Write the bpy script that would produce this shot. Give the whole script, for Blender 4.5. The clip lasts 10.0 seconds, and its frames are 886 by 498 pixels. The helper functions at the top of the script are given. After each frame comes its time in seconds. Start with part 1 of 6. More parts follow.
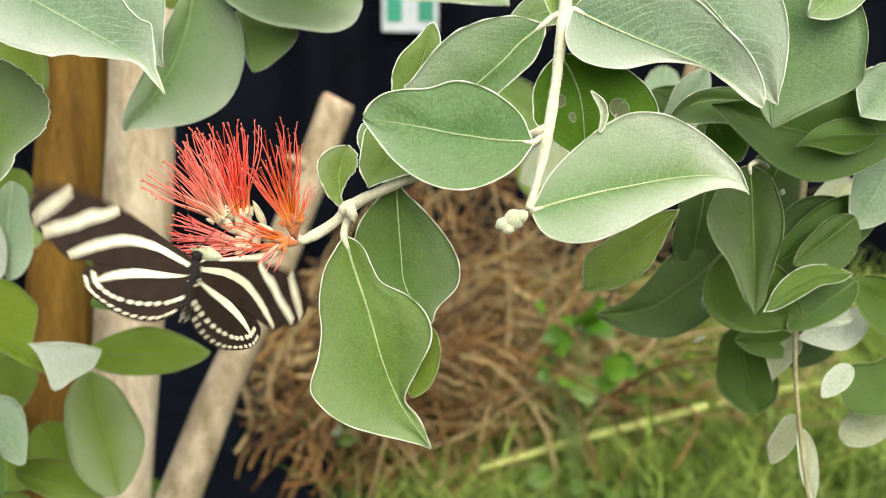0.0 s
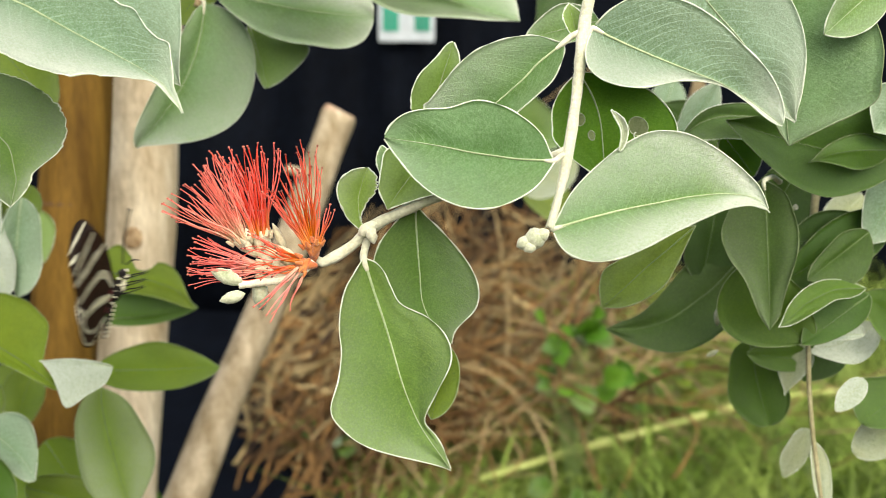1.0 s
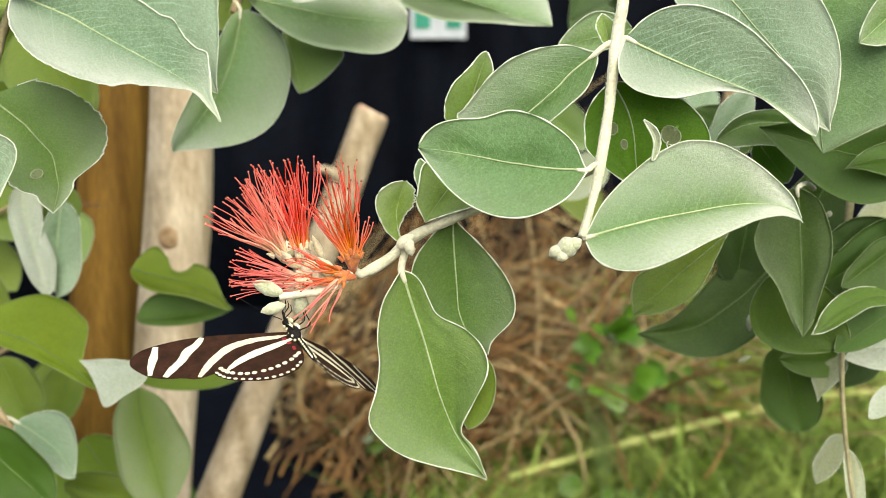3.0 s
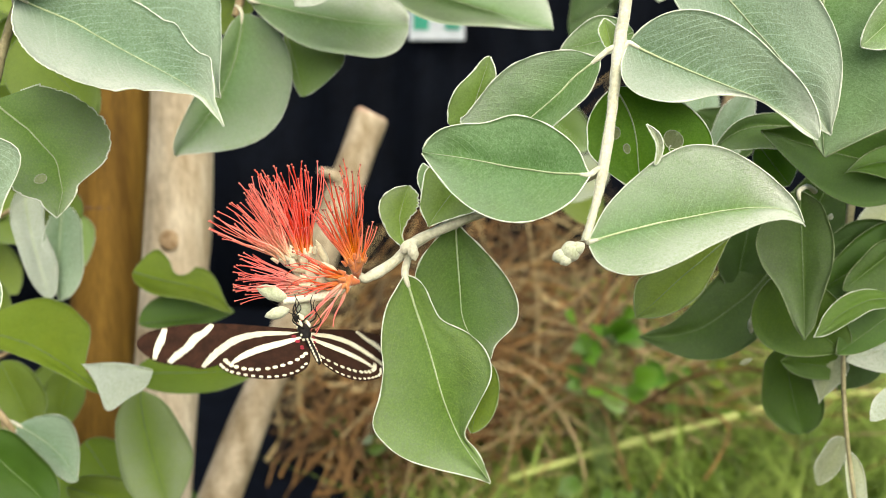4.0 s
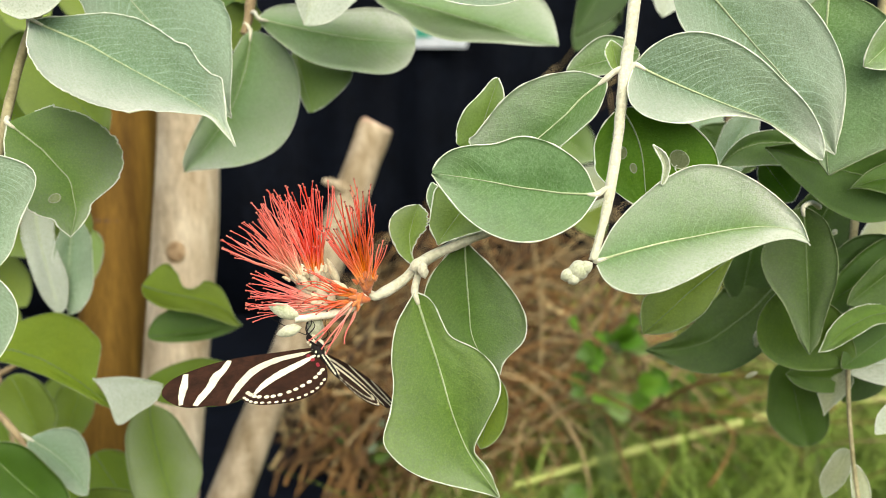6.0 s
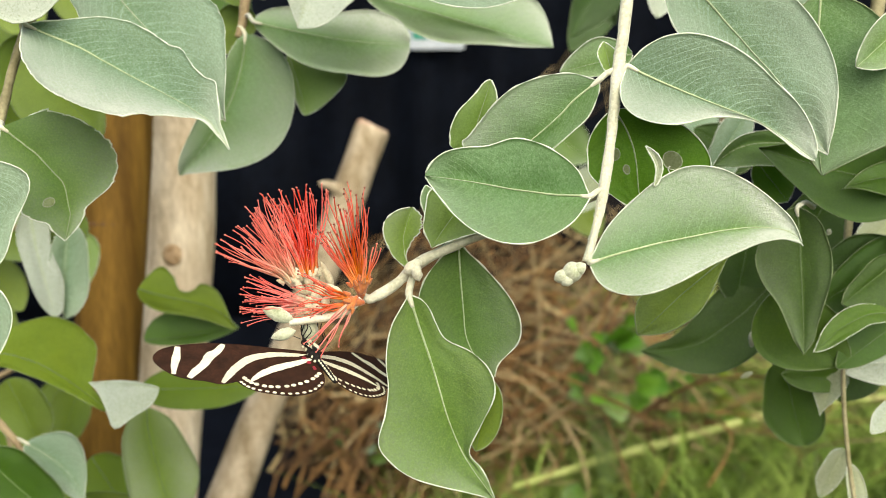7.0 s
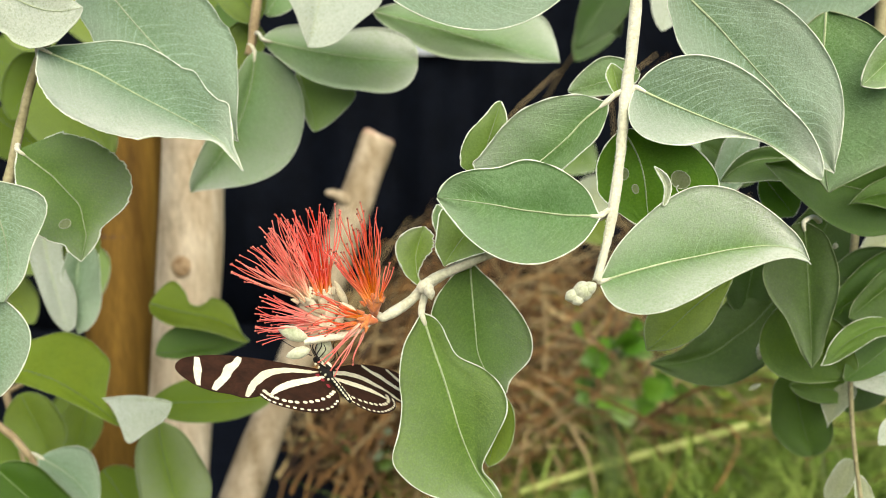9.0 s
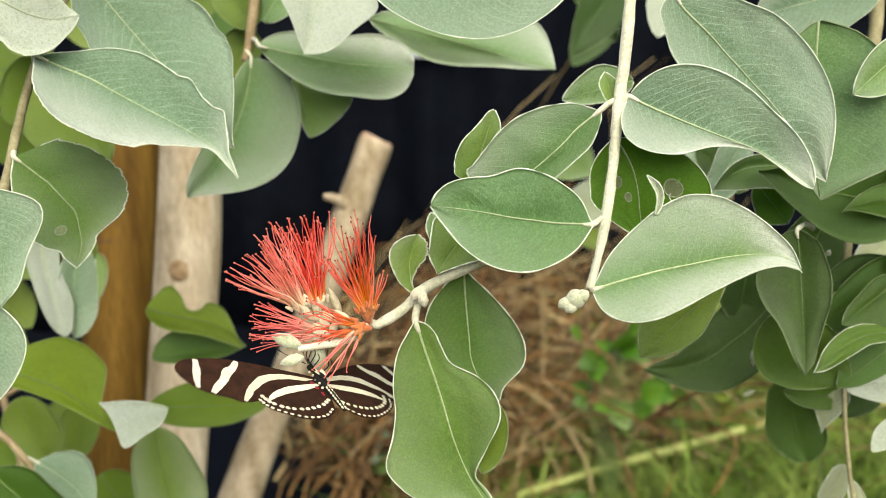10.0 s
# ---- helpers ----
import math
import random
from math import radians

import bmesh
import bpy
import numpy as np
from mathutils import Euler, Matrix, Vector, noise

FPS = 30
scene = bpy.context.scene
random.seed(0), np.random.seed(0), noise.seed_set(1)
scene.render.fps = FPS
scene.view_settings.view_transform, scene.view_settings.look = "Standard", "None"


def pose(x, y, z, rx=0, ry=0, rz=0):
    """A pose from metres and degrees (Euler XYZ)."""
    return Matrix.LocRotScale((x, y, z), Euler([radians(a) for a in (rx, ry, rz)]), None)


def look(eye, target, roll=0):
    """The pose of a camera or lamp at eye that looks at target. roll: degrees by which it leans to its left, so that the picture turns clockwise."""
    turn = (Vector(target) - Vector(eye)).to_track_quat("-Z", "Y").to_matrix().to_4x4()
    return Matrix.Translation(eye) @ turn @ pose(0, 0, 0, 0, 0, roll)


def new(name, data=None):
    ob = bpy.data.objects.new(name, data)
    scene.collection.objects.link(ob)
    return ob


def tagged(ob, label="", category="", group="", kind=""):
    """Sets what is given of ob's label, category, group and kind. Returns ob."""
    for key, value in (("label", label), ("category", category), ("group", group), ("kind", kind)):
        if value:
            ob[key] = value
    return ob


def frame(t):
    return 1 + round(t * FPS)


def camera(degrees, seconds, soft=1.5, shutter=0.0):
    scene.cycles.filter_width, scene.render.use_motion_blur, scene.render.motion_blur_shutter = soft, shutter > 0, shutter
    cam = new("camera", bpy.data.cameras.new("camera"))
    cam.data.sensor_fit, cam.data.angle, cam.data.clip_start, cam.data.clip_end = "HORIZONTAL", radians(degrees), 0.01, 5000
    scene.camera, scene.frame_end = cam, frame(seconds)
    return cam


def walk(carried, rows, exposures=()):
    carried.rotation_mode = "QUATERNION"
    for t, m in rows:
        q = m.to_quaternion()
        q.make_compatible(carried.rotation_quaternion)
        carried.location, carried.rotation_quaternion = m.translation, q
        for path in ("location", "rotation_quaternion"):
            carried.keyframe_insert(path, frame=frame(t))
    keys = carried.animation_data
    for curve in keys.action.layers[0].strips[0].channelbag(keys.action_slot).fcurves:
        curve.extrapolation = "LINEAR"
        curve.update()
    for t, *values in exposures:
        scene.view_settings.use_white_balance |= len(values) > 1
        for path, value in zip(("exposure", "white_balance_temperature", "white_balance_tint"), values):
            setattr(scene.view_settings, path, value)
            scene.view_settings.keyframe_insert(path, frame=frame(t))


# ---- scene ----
# ------------------------------------------------------------ camera
cam = camera(50, 10.0, soft=0.9, shutter=0.4)
cam.data.dof.use_dof = True
cam.data.dof.focus_distance = 0.29
cam.data.dof.aperture_fstop = 15.0
PATH = [
    (0.0, look((0.0097, 0.0035, 0.8113), (0.0173, 0.2986, 0.7577), 0.33)),
    (0.5, look((0.0052, 0.0031, 0.8148), (0.0152, 0.2984, 0.7632), 0.35)),
    (1.0, look((0.0020, 0.0037, 0.8144), (0.0112, 0.2991, 0.7634), 0.15)),
    (1.5, look((-0.0018, 0.0027, 0.8166), (0.0032, 0.2983, 0.7656), 0.13)),
    (2.0, look((-0.0009, 0.0028, 0.8145), (0.0000, 0.2983, 0.7629), 0.18)),
    (2.5, look((0.0017, 0.0019, 0.8166), (0.0012, 0.2973, 0.7642), 0.09)),
    (4.0, look((-0.0003, 0.0004, 0.8197), (-0.0003, 0.2959, 0.7677), -0.06)),
    (4.5, look((0.0000, 0.0000, 0.8200), (0.0000, 0.2954, 0.7679), 0.00)),
    (5.0, look((-0.0029, -0.0006, 0.8210), (-0.0032, 0.2948, 0.7689), -0.03)),
    (5.5, look((-0.0029, -0.0024, 0.8237), (-0.0037, 0.2932, 0.7726), -0.16)),
    (7.0, look((-0.0010, -0.0031, 0.8247), (-0.0013, 0.2928, 0.7749), -0.53)),
    (7.5, look((-0.0034, -0.0033, 0.8249), (-0.0040, 0.2925, 0.7747), -0.79)),
    (8.0, look((-0.0034, -0.0036, 0.8270), (-0.0048, 0.2921, 0.7764), -0.79)),
    (8.5, look((-0.0012, -0.0041, 0.8278), (-0.0026, 0.2917, 0.7779), -0.92)),
    (9.0, look((-0.0033, -0.0063, 0.8306), (-0.0049, 0.2897, 0.7818), -0.98)),
    (9.5, look((-0.0032, -0.0067, 0.8300), (-0.0055, 0.2893, 0.7813), -0.87)),
    (10.0, look((-0.0016, -0.0074, 0.8325), (-0.0029, 0.2887, 0.7844), -0.89)),
]
walk(cam, PATH, [(0.0, 0.29), (4.5, 0.21), (10.0, 0.14)])

# ------------------------------------------------------------ daylight
SUN_ELEVATION, SUN_TURN = 46, 168
world = bpy.data.worlds.new("daylight")
scene.world = world
world.use_nodes = True
wn = world.node_tree
sky = wn.nodes.new("ShaderNodeTexSky")
sky.sky_type = "NISHITA"
sky.sun_disc = False
sky.sun_elevation = radians(SUN_ELEVATION)
sky.sun_rotation = radians(SUN_TURN)
sky.air_density, sky.dust_density, sky.ozone_density = 1.0, 4.0, 0.6
wn.links.new(sky.outputs[0], wn.nodes["Background"].inputs[0])
wn.nodes["Background"].inputs[1].default_value = 0.14
sun_data = bpy.data.lights.new("sun", "SUN")
sun_data.energy, sun_data.angle, sun_data.color = 4.2, radians(75), (1.0, 0.96, 0.78)
sun = new("sun", sun_data)
a, e = radians(SUN_TURN), radians(SUN_ELEVATION)
sun.matrix_world = look((3 * math.sin(a) * math.cos(e), 3 * math.cos(a) * math.cos(e), 3 * math.sin(e)), (0, 0, 0))


# ------------------------------------------------------------ materials
def nodes_of(name):
    m = bpy.data.materials.new(name)
    m.use_nodes = True
    t = m.node_tree
    return m, t, t.nodes["Principled BSDF"]


def add(t, kind, **values):
    n = t.nodes.new(kind)
    for k, v in values.items():
        n.inputs[k.replace("_", " ")].default_value = v
    return n


def math_node(t, op, a, b=None):
    n = t.nodes.new("ShaderNodeMath")
    n.operation = op
    for i, v in enumerate((a, b)):
        if v is None:
            continue
        if isinstance(v, (int, float)):
            n.inputs[i].default_value = v
        else:
            t.links.new(v, n.inputs[i])
    return n.outputs[0]


def mix(t, fac, a, b, blend="MIX"):
    n = t.nodes.new("ShaderNodeMix")
    n.data_type, n.blend_type = "RGBA", blend
    for i, v in ((0, fac), (6, a), (7, b)):
        if isinstance(v, (int, float)):
            n.inputs[i].default_value = v
        elif isinstance(v, tuple):
            n.inputs[i].default_value = (*v, 1)
        else:
            t.links.new(v, n.inputs[i])
    return n.outputs[2]


def ramp(t, fac, lo, hi):
    n = t.nodes.new("ShaderNodeMapRange")
    n.inputs[1].default_value, n.inputs[2].default_value = lo, hi
    t.links.new(fac, n.inputs[0])
    return n.outputs[0]


def noise_of(t, scale, detail=4.0, rough=0.6, stretch=None):
    c = t.nodes.new("ShaderNodeTexCoord")
    n = add(t, "ShaderNodeTexNoise", Scale=scale, Detail=detail, Roughness=rough)
    if stretch:
        mp = t.nodes.new("ShaderNodeMapping")
        mp.inputs["Scale"].default_value = stretch
        t.links.new(c.outputs["Object"], mp.inputs[0])
        t.links.new(mp.outputs[0], n.inputs["Vector"])
    else:
        t.links.new(c.outputs["Object"], n.inputs["Vector"])
    return n.outputs["Fac"]


def surface(name, dark, light, scale, rough=0.6, bump=0.2, fine=8.0, stretch=None, spread=0.15, sheen=0.0, depth=0.001, island=False, gloss=0.5, stains=0.0):
    """A two-scale mottled surface."""
    m, t, p = nodes_of(name)
    big = ramp(t, noise_of(t, scale, stretch=stretch), 0.32, 0.68)
    small = noise_of(t, scale * fine, stretch=stretch)
    col = mix(t, big, dark, light)
    col = mix(t, ramp(t, small, 0.3, 0.75), mix(t, 1.0, col, (0.72, 0.70, 0.68), "MULTIPLY"), col)
    if stains:
        blot = noise_of(t, scale * 1.7, detail=5.0, rough=0.7, stretch=stretch)
        col = mix(t, math_node(t, "MULTIPLY", ramp(t, blot, 0.55, 0.68), stains), col, mix(t, 1.0, col, (0.40, 0.36, 0.28), "MULTIPLY"))
    if island:
        g = t.nodes.new("ShaderNodeNewGeometry")
        vary = g.outputs["Random Per Island"]
    else:
        vary = t.nodes.new("ShaderNodeObjectInfo").outputs["Random"]
    h = add(t, "ShaderNodeHueSaturation")
    t.links.new(col, h.inputs["Color"])
    t.links.new(math_node(t, "ADD", math_node(t, "MULTIPLY", vary, 2 * spread), 1 - spread), h.inputs["Value"])
    t.links.new(h.outputs[0], p.inputs["Base Color"])
    p.inputs["Roughness"].default_value = rough
    p.inputs["Sheen Weight"].default_value = sheen
    p.inputs["Specular IOR Level"].default_value = gloss
    b = add(t, "ShaderNodeBump", Strength=bump, Distance=depth)
    t.links.new(small, b.inputs["Height"])
    t.links.new(b.outputs[0], p.inputs["Normal"])
    return m


def see_through(m, amount, tint):
    """Adds light that shines through a thin leaf or wing."""
    t = m.node_tree
    p, out = t.nodes["Principled BSDF"], t.nodes["Material Output"]
    tr = t.nodes.new("ShaderNodeBsdfTranslucent")
    tr.inputs[0].default_value = (*tint, 1)
    ms = t.nodes.new("ShaderNodeMixShader")
    ms.inputs[0].default_value = amount
    t.links.new(p.outputs[0], ms.inputs[1])
    t.links.new(tr.outputs[0], ms.inputs[2])
    t.links.new(ms.outputs[0], out.inputs[0])
    return m


def leaf_material(name, dark, light, vein, rough=0.5, sheen=0.25, through_amount=0.3, tint=(0.25, 0.42, 0.06), veins=0.30, mottle=0.8, bloom=0.25, gloss=0.5, warm=0.35):
    """Leaf blade: u runs along the midrib, v across; pinnate veins, mottling, small dark specks."""
    m, t, p = nodes_of(name)
    uv = t.nodes.new("ShaderNodeUVMap")
    sep = t.nodes.new("ShaderNodeSeparateXYZ")
    t.links.new(uv.outputs[0], sep.inputs[0])
    av = math_node(t, "ABSOLUTE", sep.outputs[1])
    c = t.nodes.new("ShaderNodeTexCoord")
    info = t.nodes.new("ShaderNodeObjectInfo")
    n1 = add(t, "ShaderNodeTexNoise", Scale=60.0, Detail=9.0, Roughness=0.76)
    n2 = add(t, "ShaderNodeTexNoise", Scale=1100.0, Detail=6.0, Roughness=0.75)
    for n in (n1, n2):
        t.links.new(c.outputs["Object"], n.inputs["Vector"])
    wob = math_node(t, "MULTIPLY", n1.outputs["Fac"], 1.1)
    bow_ = math_node(t, "MULTIPLY", math_node(t, "POWER", av, 1.5), 5.5)
    q = math_node(t, "ADD", math_node(t, "SUBTRACT", math_node(t, "MULTIPLY", sep.outputs[0], 17.0), bow_), wob)
    tri = math_node(t, "ABSOLUTE", math_node(t, "SUBTRACT", math_node(t, "FRACT", q), 0.5))
    q2 = math_node(t, "ADD", math_node(t, "MULTIPLY", q, 2.7), math_node(t, "MULTIPLY", n1.outputs["Fac"], 3.0))
    tri2 = math_node(t, "ABSOLUTE", math_node(t, "SUBTRACT", math_node(t, "FRACT", q2), 0.5))
    patch = add(t, "ShaderNodeTexNoise", Scale=70.0, Detail=3.0)
    t.links.new(c.outputs["Object"], patch.inputs["Vector"])
    strong = ramp(t, tri, 0.095, 0.02)
    faint = math_node(t, "MULTIPLY", ramp(t, tri2, 0.13, 0.0), 0.45)
    # a vein that runs along inside the margin
    hem = math_node(t, "MULTIPLY", ramp(t, math_node(t, "ABSOLUTE", math_node(t, "SUBTRACT", av, 0.90)), 0.022, 0.004), 0.6)
    line = math_node(t, "MULTIPLY", math_node(t, "MAXIMUM", math_node(t, "MAXIMUM", strong, faint), hem), ramp(t, patch.outputs["Fac"], 0.30, 0.62))
    net = add(t, "ShaderNodeTexVoronoi", Scale=1000.0)
    net.feature = "DISTANCE_TO_EDGE"
    t.links.new(c.outputs["Object"], net.inputs["Vector"])
    cells = math_node(t, "MULTIPLY", ramp(t, net.outputs["Distance"], 0.13, 0.0), 0.28)
    col = mix(t, math_node(t, "MULTIPLY", ramp(t, n1.outputs["Fac"], 0.3, 0.7), mottle), light, dark)
    tone = add(t, "ShaderNodeTexNoise", Scale=34.0, Detail=3.0, Roughness=0.6)
    t.links.new(c.outputs["Object"], tone.inputs["Vector"])
    col = mix(t, math_node(t, "MULTIPLY", ramp(t, tone.outputs["Fac"], 0.44, 0.66), warm), col, mix(t, 1.0, col, (1.32, 1.10, 0.36), "MULTIPLY"))
    col = mix(t, math_node(t, "MULTIPLY", math_node(t, "MAXIMUM", line, cells), veins), col, vein)
    pale = math_node(t, "MULTIPLY", ramp(t, tone.outputs["Fac"], 0.52, 0.34), 0.30)
    col = mix(t, pale, col, mix(t, 0.5, col, vein))
    # grain of the fine hairs, and darker pits between the veinlets
    grain = add(t, "ShaderNodeTexNoise", Scale=1500.0, Detail=3.0, Roughness=0.7)
    t.links.new(c.outputs["Object"], grain.inputs["Vector"])
    col = mix(t, math_node(t, "MULTIPLY", ramp(t, grain.outputs["Fac"], 0.52, 0.64), 0.55), col, mix(t, 1.0, col, (0.42, 0.50, 0.34), "MULTIPLY"))
    col = mix(t, math_node(t, "MULTIPLY", ramp(t, grain.outputs["Fac"], 0.47, 0.36), 0.34), col, vein)
    col = mix(t, math_node(t, "MULTIPLY", ramp(t, n2.outputs["Fac"], 0.55, 0.68), 0.65), col, (0.045, 0.07, 0.02))
    col = mix(t, math_node(t, "MULTIPLY", ramp(t, n2.outputs["Fac"], 0.50, 0.28), 0.36), col, vein)
    # fine white hairs and painted sky gloss, thickest along margins and tips, worn off in patches and along the veins
    fa = t.nodes.new("ShaderNodeAttribute")
    fa.attribute_name = "felt_gloss"
    worn = math_node(t, "ADD", math_node(t, "MULTIPLY", n1.outputs["Fac"], 0.55), math_node(t, "MULTIPLY", n2.outputs["Fac"], 0.75))
    felt_gloss = math_node(t, "MULTIPLY", fa.outputs["Fac"], ramp(t, worn, 0.30, 0.72))
    felt_gloss = math_node(t, "SUBTRACT", felt_gloss, math_node(t, "MULTIPLY", line, 0.05))
    felt_gloss = ramp(t, felt_gloss, 0.0, 1.0)
    col = mix(t, math_node(t, "MULTIPLY", felt_gloss, min(1.0, 2.4 * bloom)), col, (0.70, 0.74, 0.65))
    h = add(t, "ShaderNodeHueSaturation")
    t.links.new(col, h.inputs["Color"])
    t.links.new(math_node(t, "ADD", math_node(t, "MULTIPLY", info.outputs["Random"], 0.3), 0.85), h.inputs["Value"])
    t.links.new(math_node(t, "ADD", math_node(t, "MULTIPLY", info.outputs["Random"], -0.02), 0.51), h.inputs["Hue"])
    t.links.new(h.outputs[0], p.inputs["Base Color"])
    p.inputs["Roughness"].default_value = rough
    p.inputs["Sheen Weight"].default_value = sheen
    p.inputs["Sheen Roughness"].default_value = 0.45
    p.inputs["Specular IOR Level"].default_value = gloss
    b = add(t, "ShaderNodeBump", Strength=0.9, Distance=0.0006)
    t.links.new(math_node(t, "ADD", math_node(t, "MULTIPLY", math_node(t, "MAXIMUM", line, cells), 0.12), math_node(t, "MULTIPLY", n2.outputs["Fac"], 0.6)), b.inputs["Height"])
    t.links.new(b.outputs[0], p.inputs["Normal"])
    return see_through(m, through_amount, tint)


M_LEAF = leaf_material("leaf grey green", (0.060, 0.168, 0.022), (0.122, 0.270, 0.072), (0.33, 0.49, 0.24), rough=0.40, sheen=0.12, mottle=1.0, bloom=0.36, veins=0.5, warm=0.6, gloss=0.4)
M_LEAF_MID = leaf_material("leaf mid green", (0.044, 0.114, 0.003), (0.076, 0.168, 0.013), (0.20, 0.34, 0.07), rough=0.38, sheen=0.05, mottle=1.0, bloom=0.20, veins=0.45, warm=0.85, gloss=0.35)
M_LEAF_GREY = leaf_material("leaf silver green", (0.058, 0.145, 0.052), (0.120, 0.228, 0.118), (0.43, 0.59, 0.43), rough=0.36, sheen=0.2, mottle=0.9, veins=0.75, bloom=0.45, warm=0.15)
# darker copy of the leaf colour; shade among crowded leaves is put into it
M_LEAF_DARK_SHADE = leaf_material("leaf dark green and shade", (0.014, 0.041, 0.002), (0.029, 0.074, 0.005), (0.09, 0.17, 0.03), rough=0.36, sheen=0.0, bloom=0.06, gloss=0.22, through_amount=0.2, veins=0.2)
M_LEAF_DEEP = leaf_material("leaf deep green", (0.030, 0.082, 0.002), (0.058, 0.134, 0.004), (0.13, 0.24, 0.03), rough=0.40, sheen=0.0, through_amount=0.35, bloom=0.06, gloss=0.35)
M_LEAF_OLIVE = leaf_material("leaf olive green", (0.092, 0.155, 0.005), (0.155, 0.236, 0.016), (0.26, 0.36, 0.06), rough=0.45, sheen=0.0, through_amount=0.35, tint=(0.35, 0.48, 0.04), bloom=0.12, gloss=0.3)
# leaf colour yellowed and brightened to stand for light from behind
M_LEAF_BACKLIT = leaf_material("leaf yellow green backlit", (0.085, 0.150, 0.003), (0.136, 0.215, 0.009), (0.22, 0.31, 0.04), rough=0.5, sheen=0.0, through_amount=0.4, tint=(0.26, 0.42, 0.015), bloom=0.08, gloss=0.2)
M_LEAF_BRIGHT = leaf_material("leaf bright green", (0.066, 0.180, 0.005), (0.105, 0.250, 0.010), (0.20, 0.36, 0.05), rough=0.45, sheen=0.0, through_amount=0.45, tint=(0.20, 0.50, 0.02), bloom=0.08, gloss=0.25)
M_LEAF_YOUNG = leaf_material("leaf fresh green", (0.105, 0.215, 0.016), (0.180, 0.310, 0.040), (0.32, 0.45, 0.12), through_amount=0.4, sheen=0.05, tint=(0.35, 0.55, 0.06))
M_UNDER = leaf_material("leaf underside", (0.26, 0.32, 0.19), (0.40, 0.45, 0.32), (0.50, 0.54, 0.42), rough=0.8, sheen=0.5, veins=0.5)
M_WHITE = leaf_material("leaf felted white", (0.38, 0.46, 0.37), (0.54, 0.61, 0.52), (0.66, 0.69, 0.62), rough=0.85, sheen=0.6, veins=0.4, warm=0.1)
M_SKIN = leaf_material("dry leaf skin", (0.16, 0.20, 0.09), (0.26, 0.30, 0.17), (0.40, 0.42, 0.28), rough=0.6, sheen=0.1, through_amount=0.5)
M_RIM = surface("leaf rim", (0.56, 0.65, 0.48), (0.76, 0.83, 0.68), 90, rough=0.85, sheen=0.5)
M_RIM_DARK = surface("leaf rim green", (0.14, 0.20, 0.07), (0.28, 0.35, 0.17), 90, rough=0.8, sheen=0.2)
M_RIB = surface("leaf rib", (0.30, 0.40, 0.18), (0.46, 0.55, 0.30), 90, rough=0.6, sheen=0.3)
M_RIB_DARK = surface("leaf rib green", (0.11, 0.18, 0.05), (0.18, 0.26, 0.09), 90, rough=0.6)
M_TWIG = surface("felted twig", (0.56, 0.57, 0.40), (0.80, 0.79, 0.62), 120, rough=0.85, bump=0.5, sheen=0.5, depth=0.0006)
M_TWIG_BROWN = surface("brown twig", (0.22, 0.16, 0.08), (0.38, 0.30, 0.17), 90, rough=0.8, bump=0.5, depth=0.0008)
M_TWIG_OLIVE = surface("olive twig", (0.22, 0.20, 0.10), (0.38, 0.35, 0.20), 90, rough=0.8, bump=0.5, depth=0.0008)
M_BUD = surface("felted bud", (0.33, 0.38, 0.22), (0.62, 0.65, 0.48), 160, rough=0.9, bump=0.6, sheen=0.6, depth=0.0008)
M_CALYX = surface("calyx", (0.50, 0.085, 0.012), (0.62, 0.22, 0.05), 160, rough=0.8, bump=0.4, sheen=0.4)
M_DISC = surface("nectar disc", (0.55, 0.16, 0.02), (0.70, 0.30, 0.04), 300, rough=0.4)


def stamen_material(name, root, low, high):
    """A thin filament, pale at its root, whose red deepens along it."""
    m, t, p = nodes_of(name)
    along = t.nodes.new("ShaderNodeAttribute")
    along.attribute_name = "along"
    grain_ = noise_of(t, 240)
    at_ = math_node(t, "ADD", along.outputs["Fac"], math_node(t, "MULTIPLY", math_node(t, "SUBTRACT", grain_, 0.5), 0.3))
    col = mix(t, ramp(t, at_, 0.08, 0.38), root, low)
    col = mix(t, ramp(t, at_, 0.35, 0.85), col, high)
    h = add(t, "ShaderNodeHueSaturation")
    t.links.new(col, h.inputs["Color"])
    r_ = t.nodes.new("ShaderNodeObjectInfo").outputs["Random"]
    t.links.new(math_node(t, "ADD", math_node(t, "MULTIPLY", r_, 0.5), 0.72), h.inputs["Value"])
    t.links.new(math_node(t, "ADD", math_node(t, "MULTIPLY", r_, -0.25), 1.08), h.inputs["Saturation"])
    t.links.new(h.outputs[0], p.inputs["Base Color"])
    p.inputs["Roughness"].default_value = 0.30
    p.inputs["Specular IOR Level"].default_value = 0.6
    return see_through(m, 0.4, high)


M_STAMEN = stamen_material("stamen red", (0.90, 0.30, 0.03), (0.92, 0.085, 0.035), (0.94, 0.12, 0.08))
M_STAMEN_PALE = stamen_material("stamen coral", (0.92, 0.76, 0.48), (0.96, 0.47, 0.33), (0.95, 0.21, 0.16))
M_STAMEN_PINK = stamen_material("stamen pink", (0.92, 0.66, 0.46), (0.95, 0.32, 0.27), (0.93, 0.19, 0.16))
M_STAMEN_ORANGE = stamen_material("stamen orange", (0.85, 0.30, 0.015), (0.84, 0.17, 0.03), (0.90, 0.14, 0.09))
M_CREAM_CUP = surface("cream cup", (0.62, 0.56, 0.34), (0.82, 0.78, 0.58), 160, rough=0.8, bump=0.4, sheen=0.4)
M_ANTHER_DARK = surface("dark anther", (0.22, 0.04, 0.03), (0.40, 0.12, 0.08), 200, rough=0.6)
M_ANTHER = surface("anther", (0.62, 0.10, 0.08), (0.80, 0.28, 0.20), 200, rough=0.6)
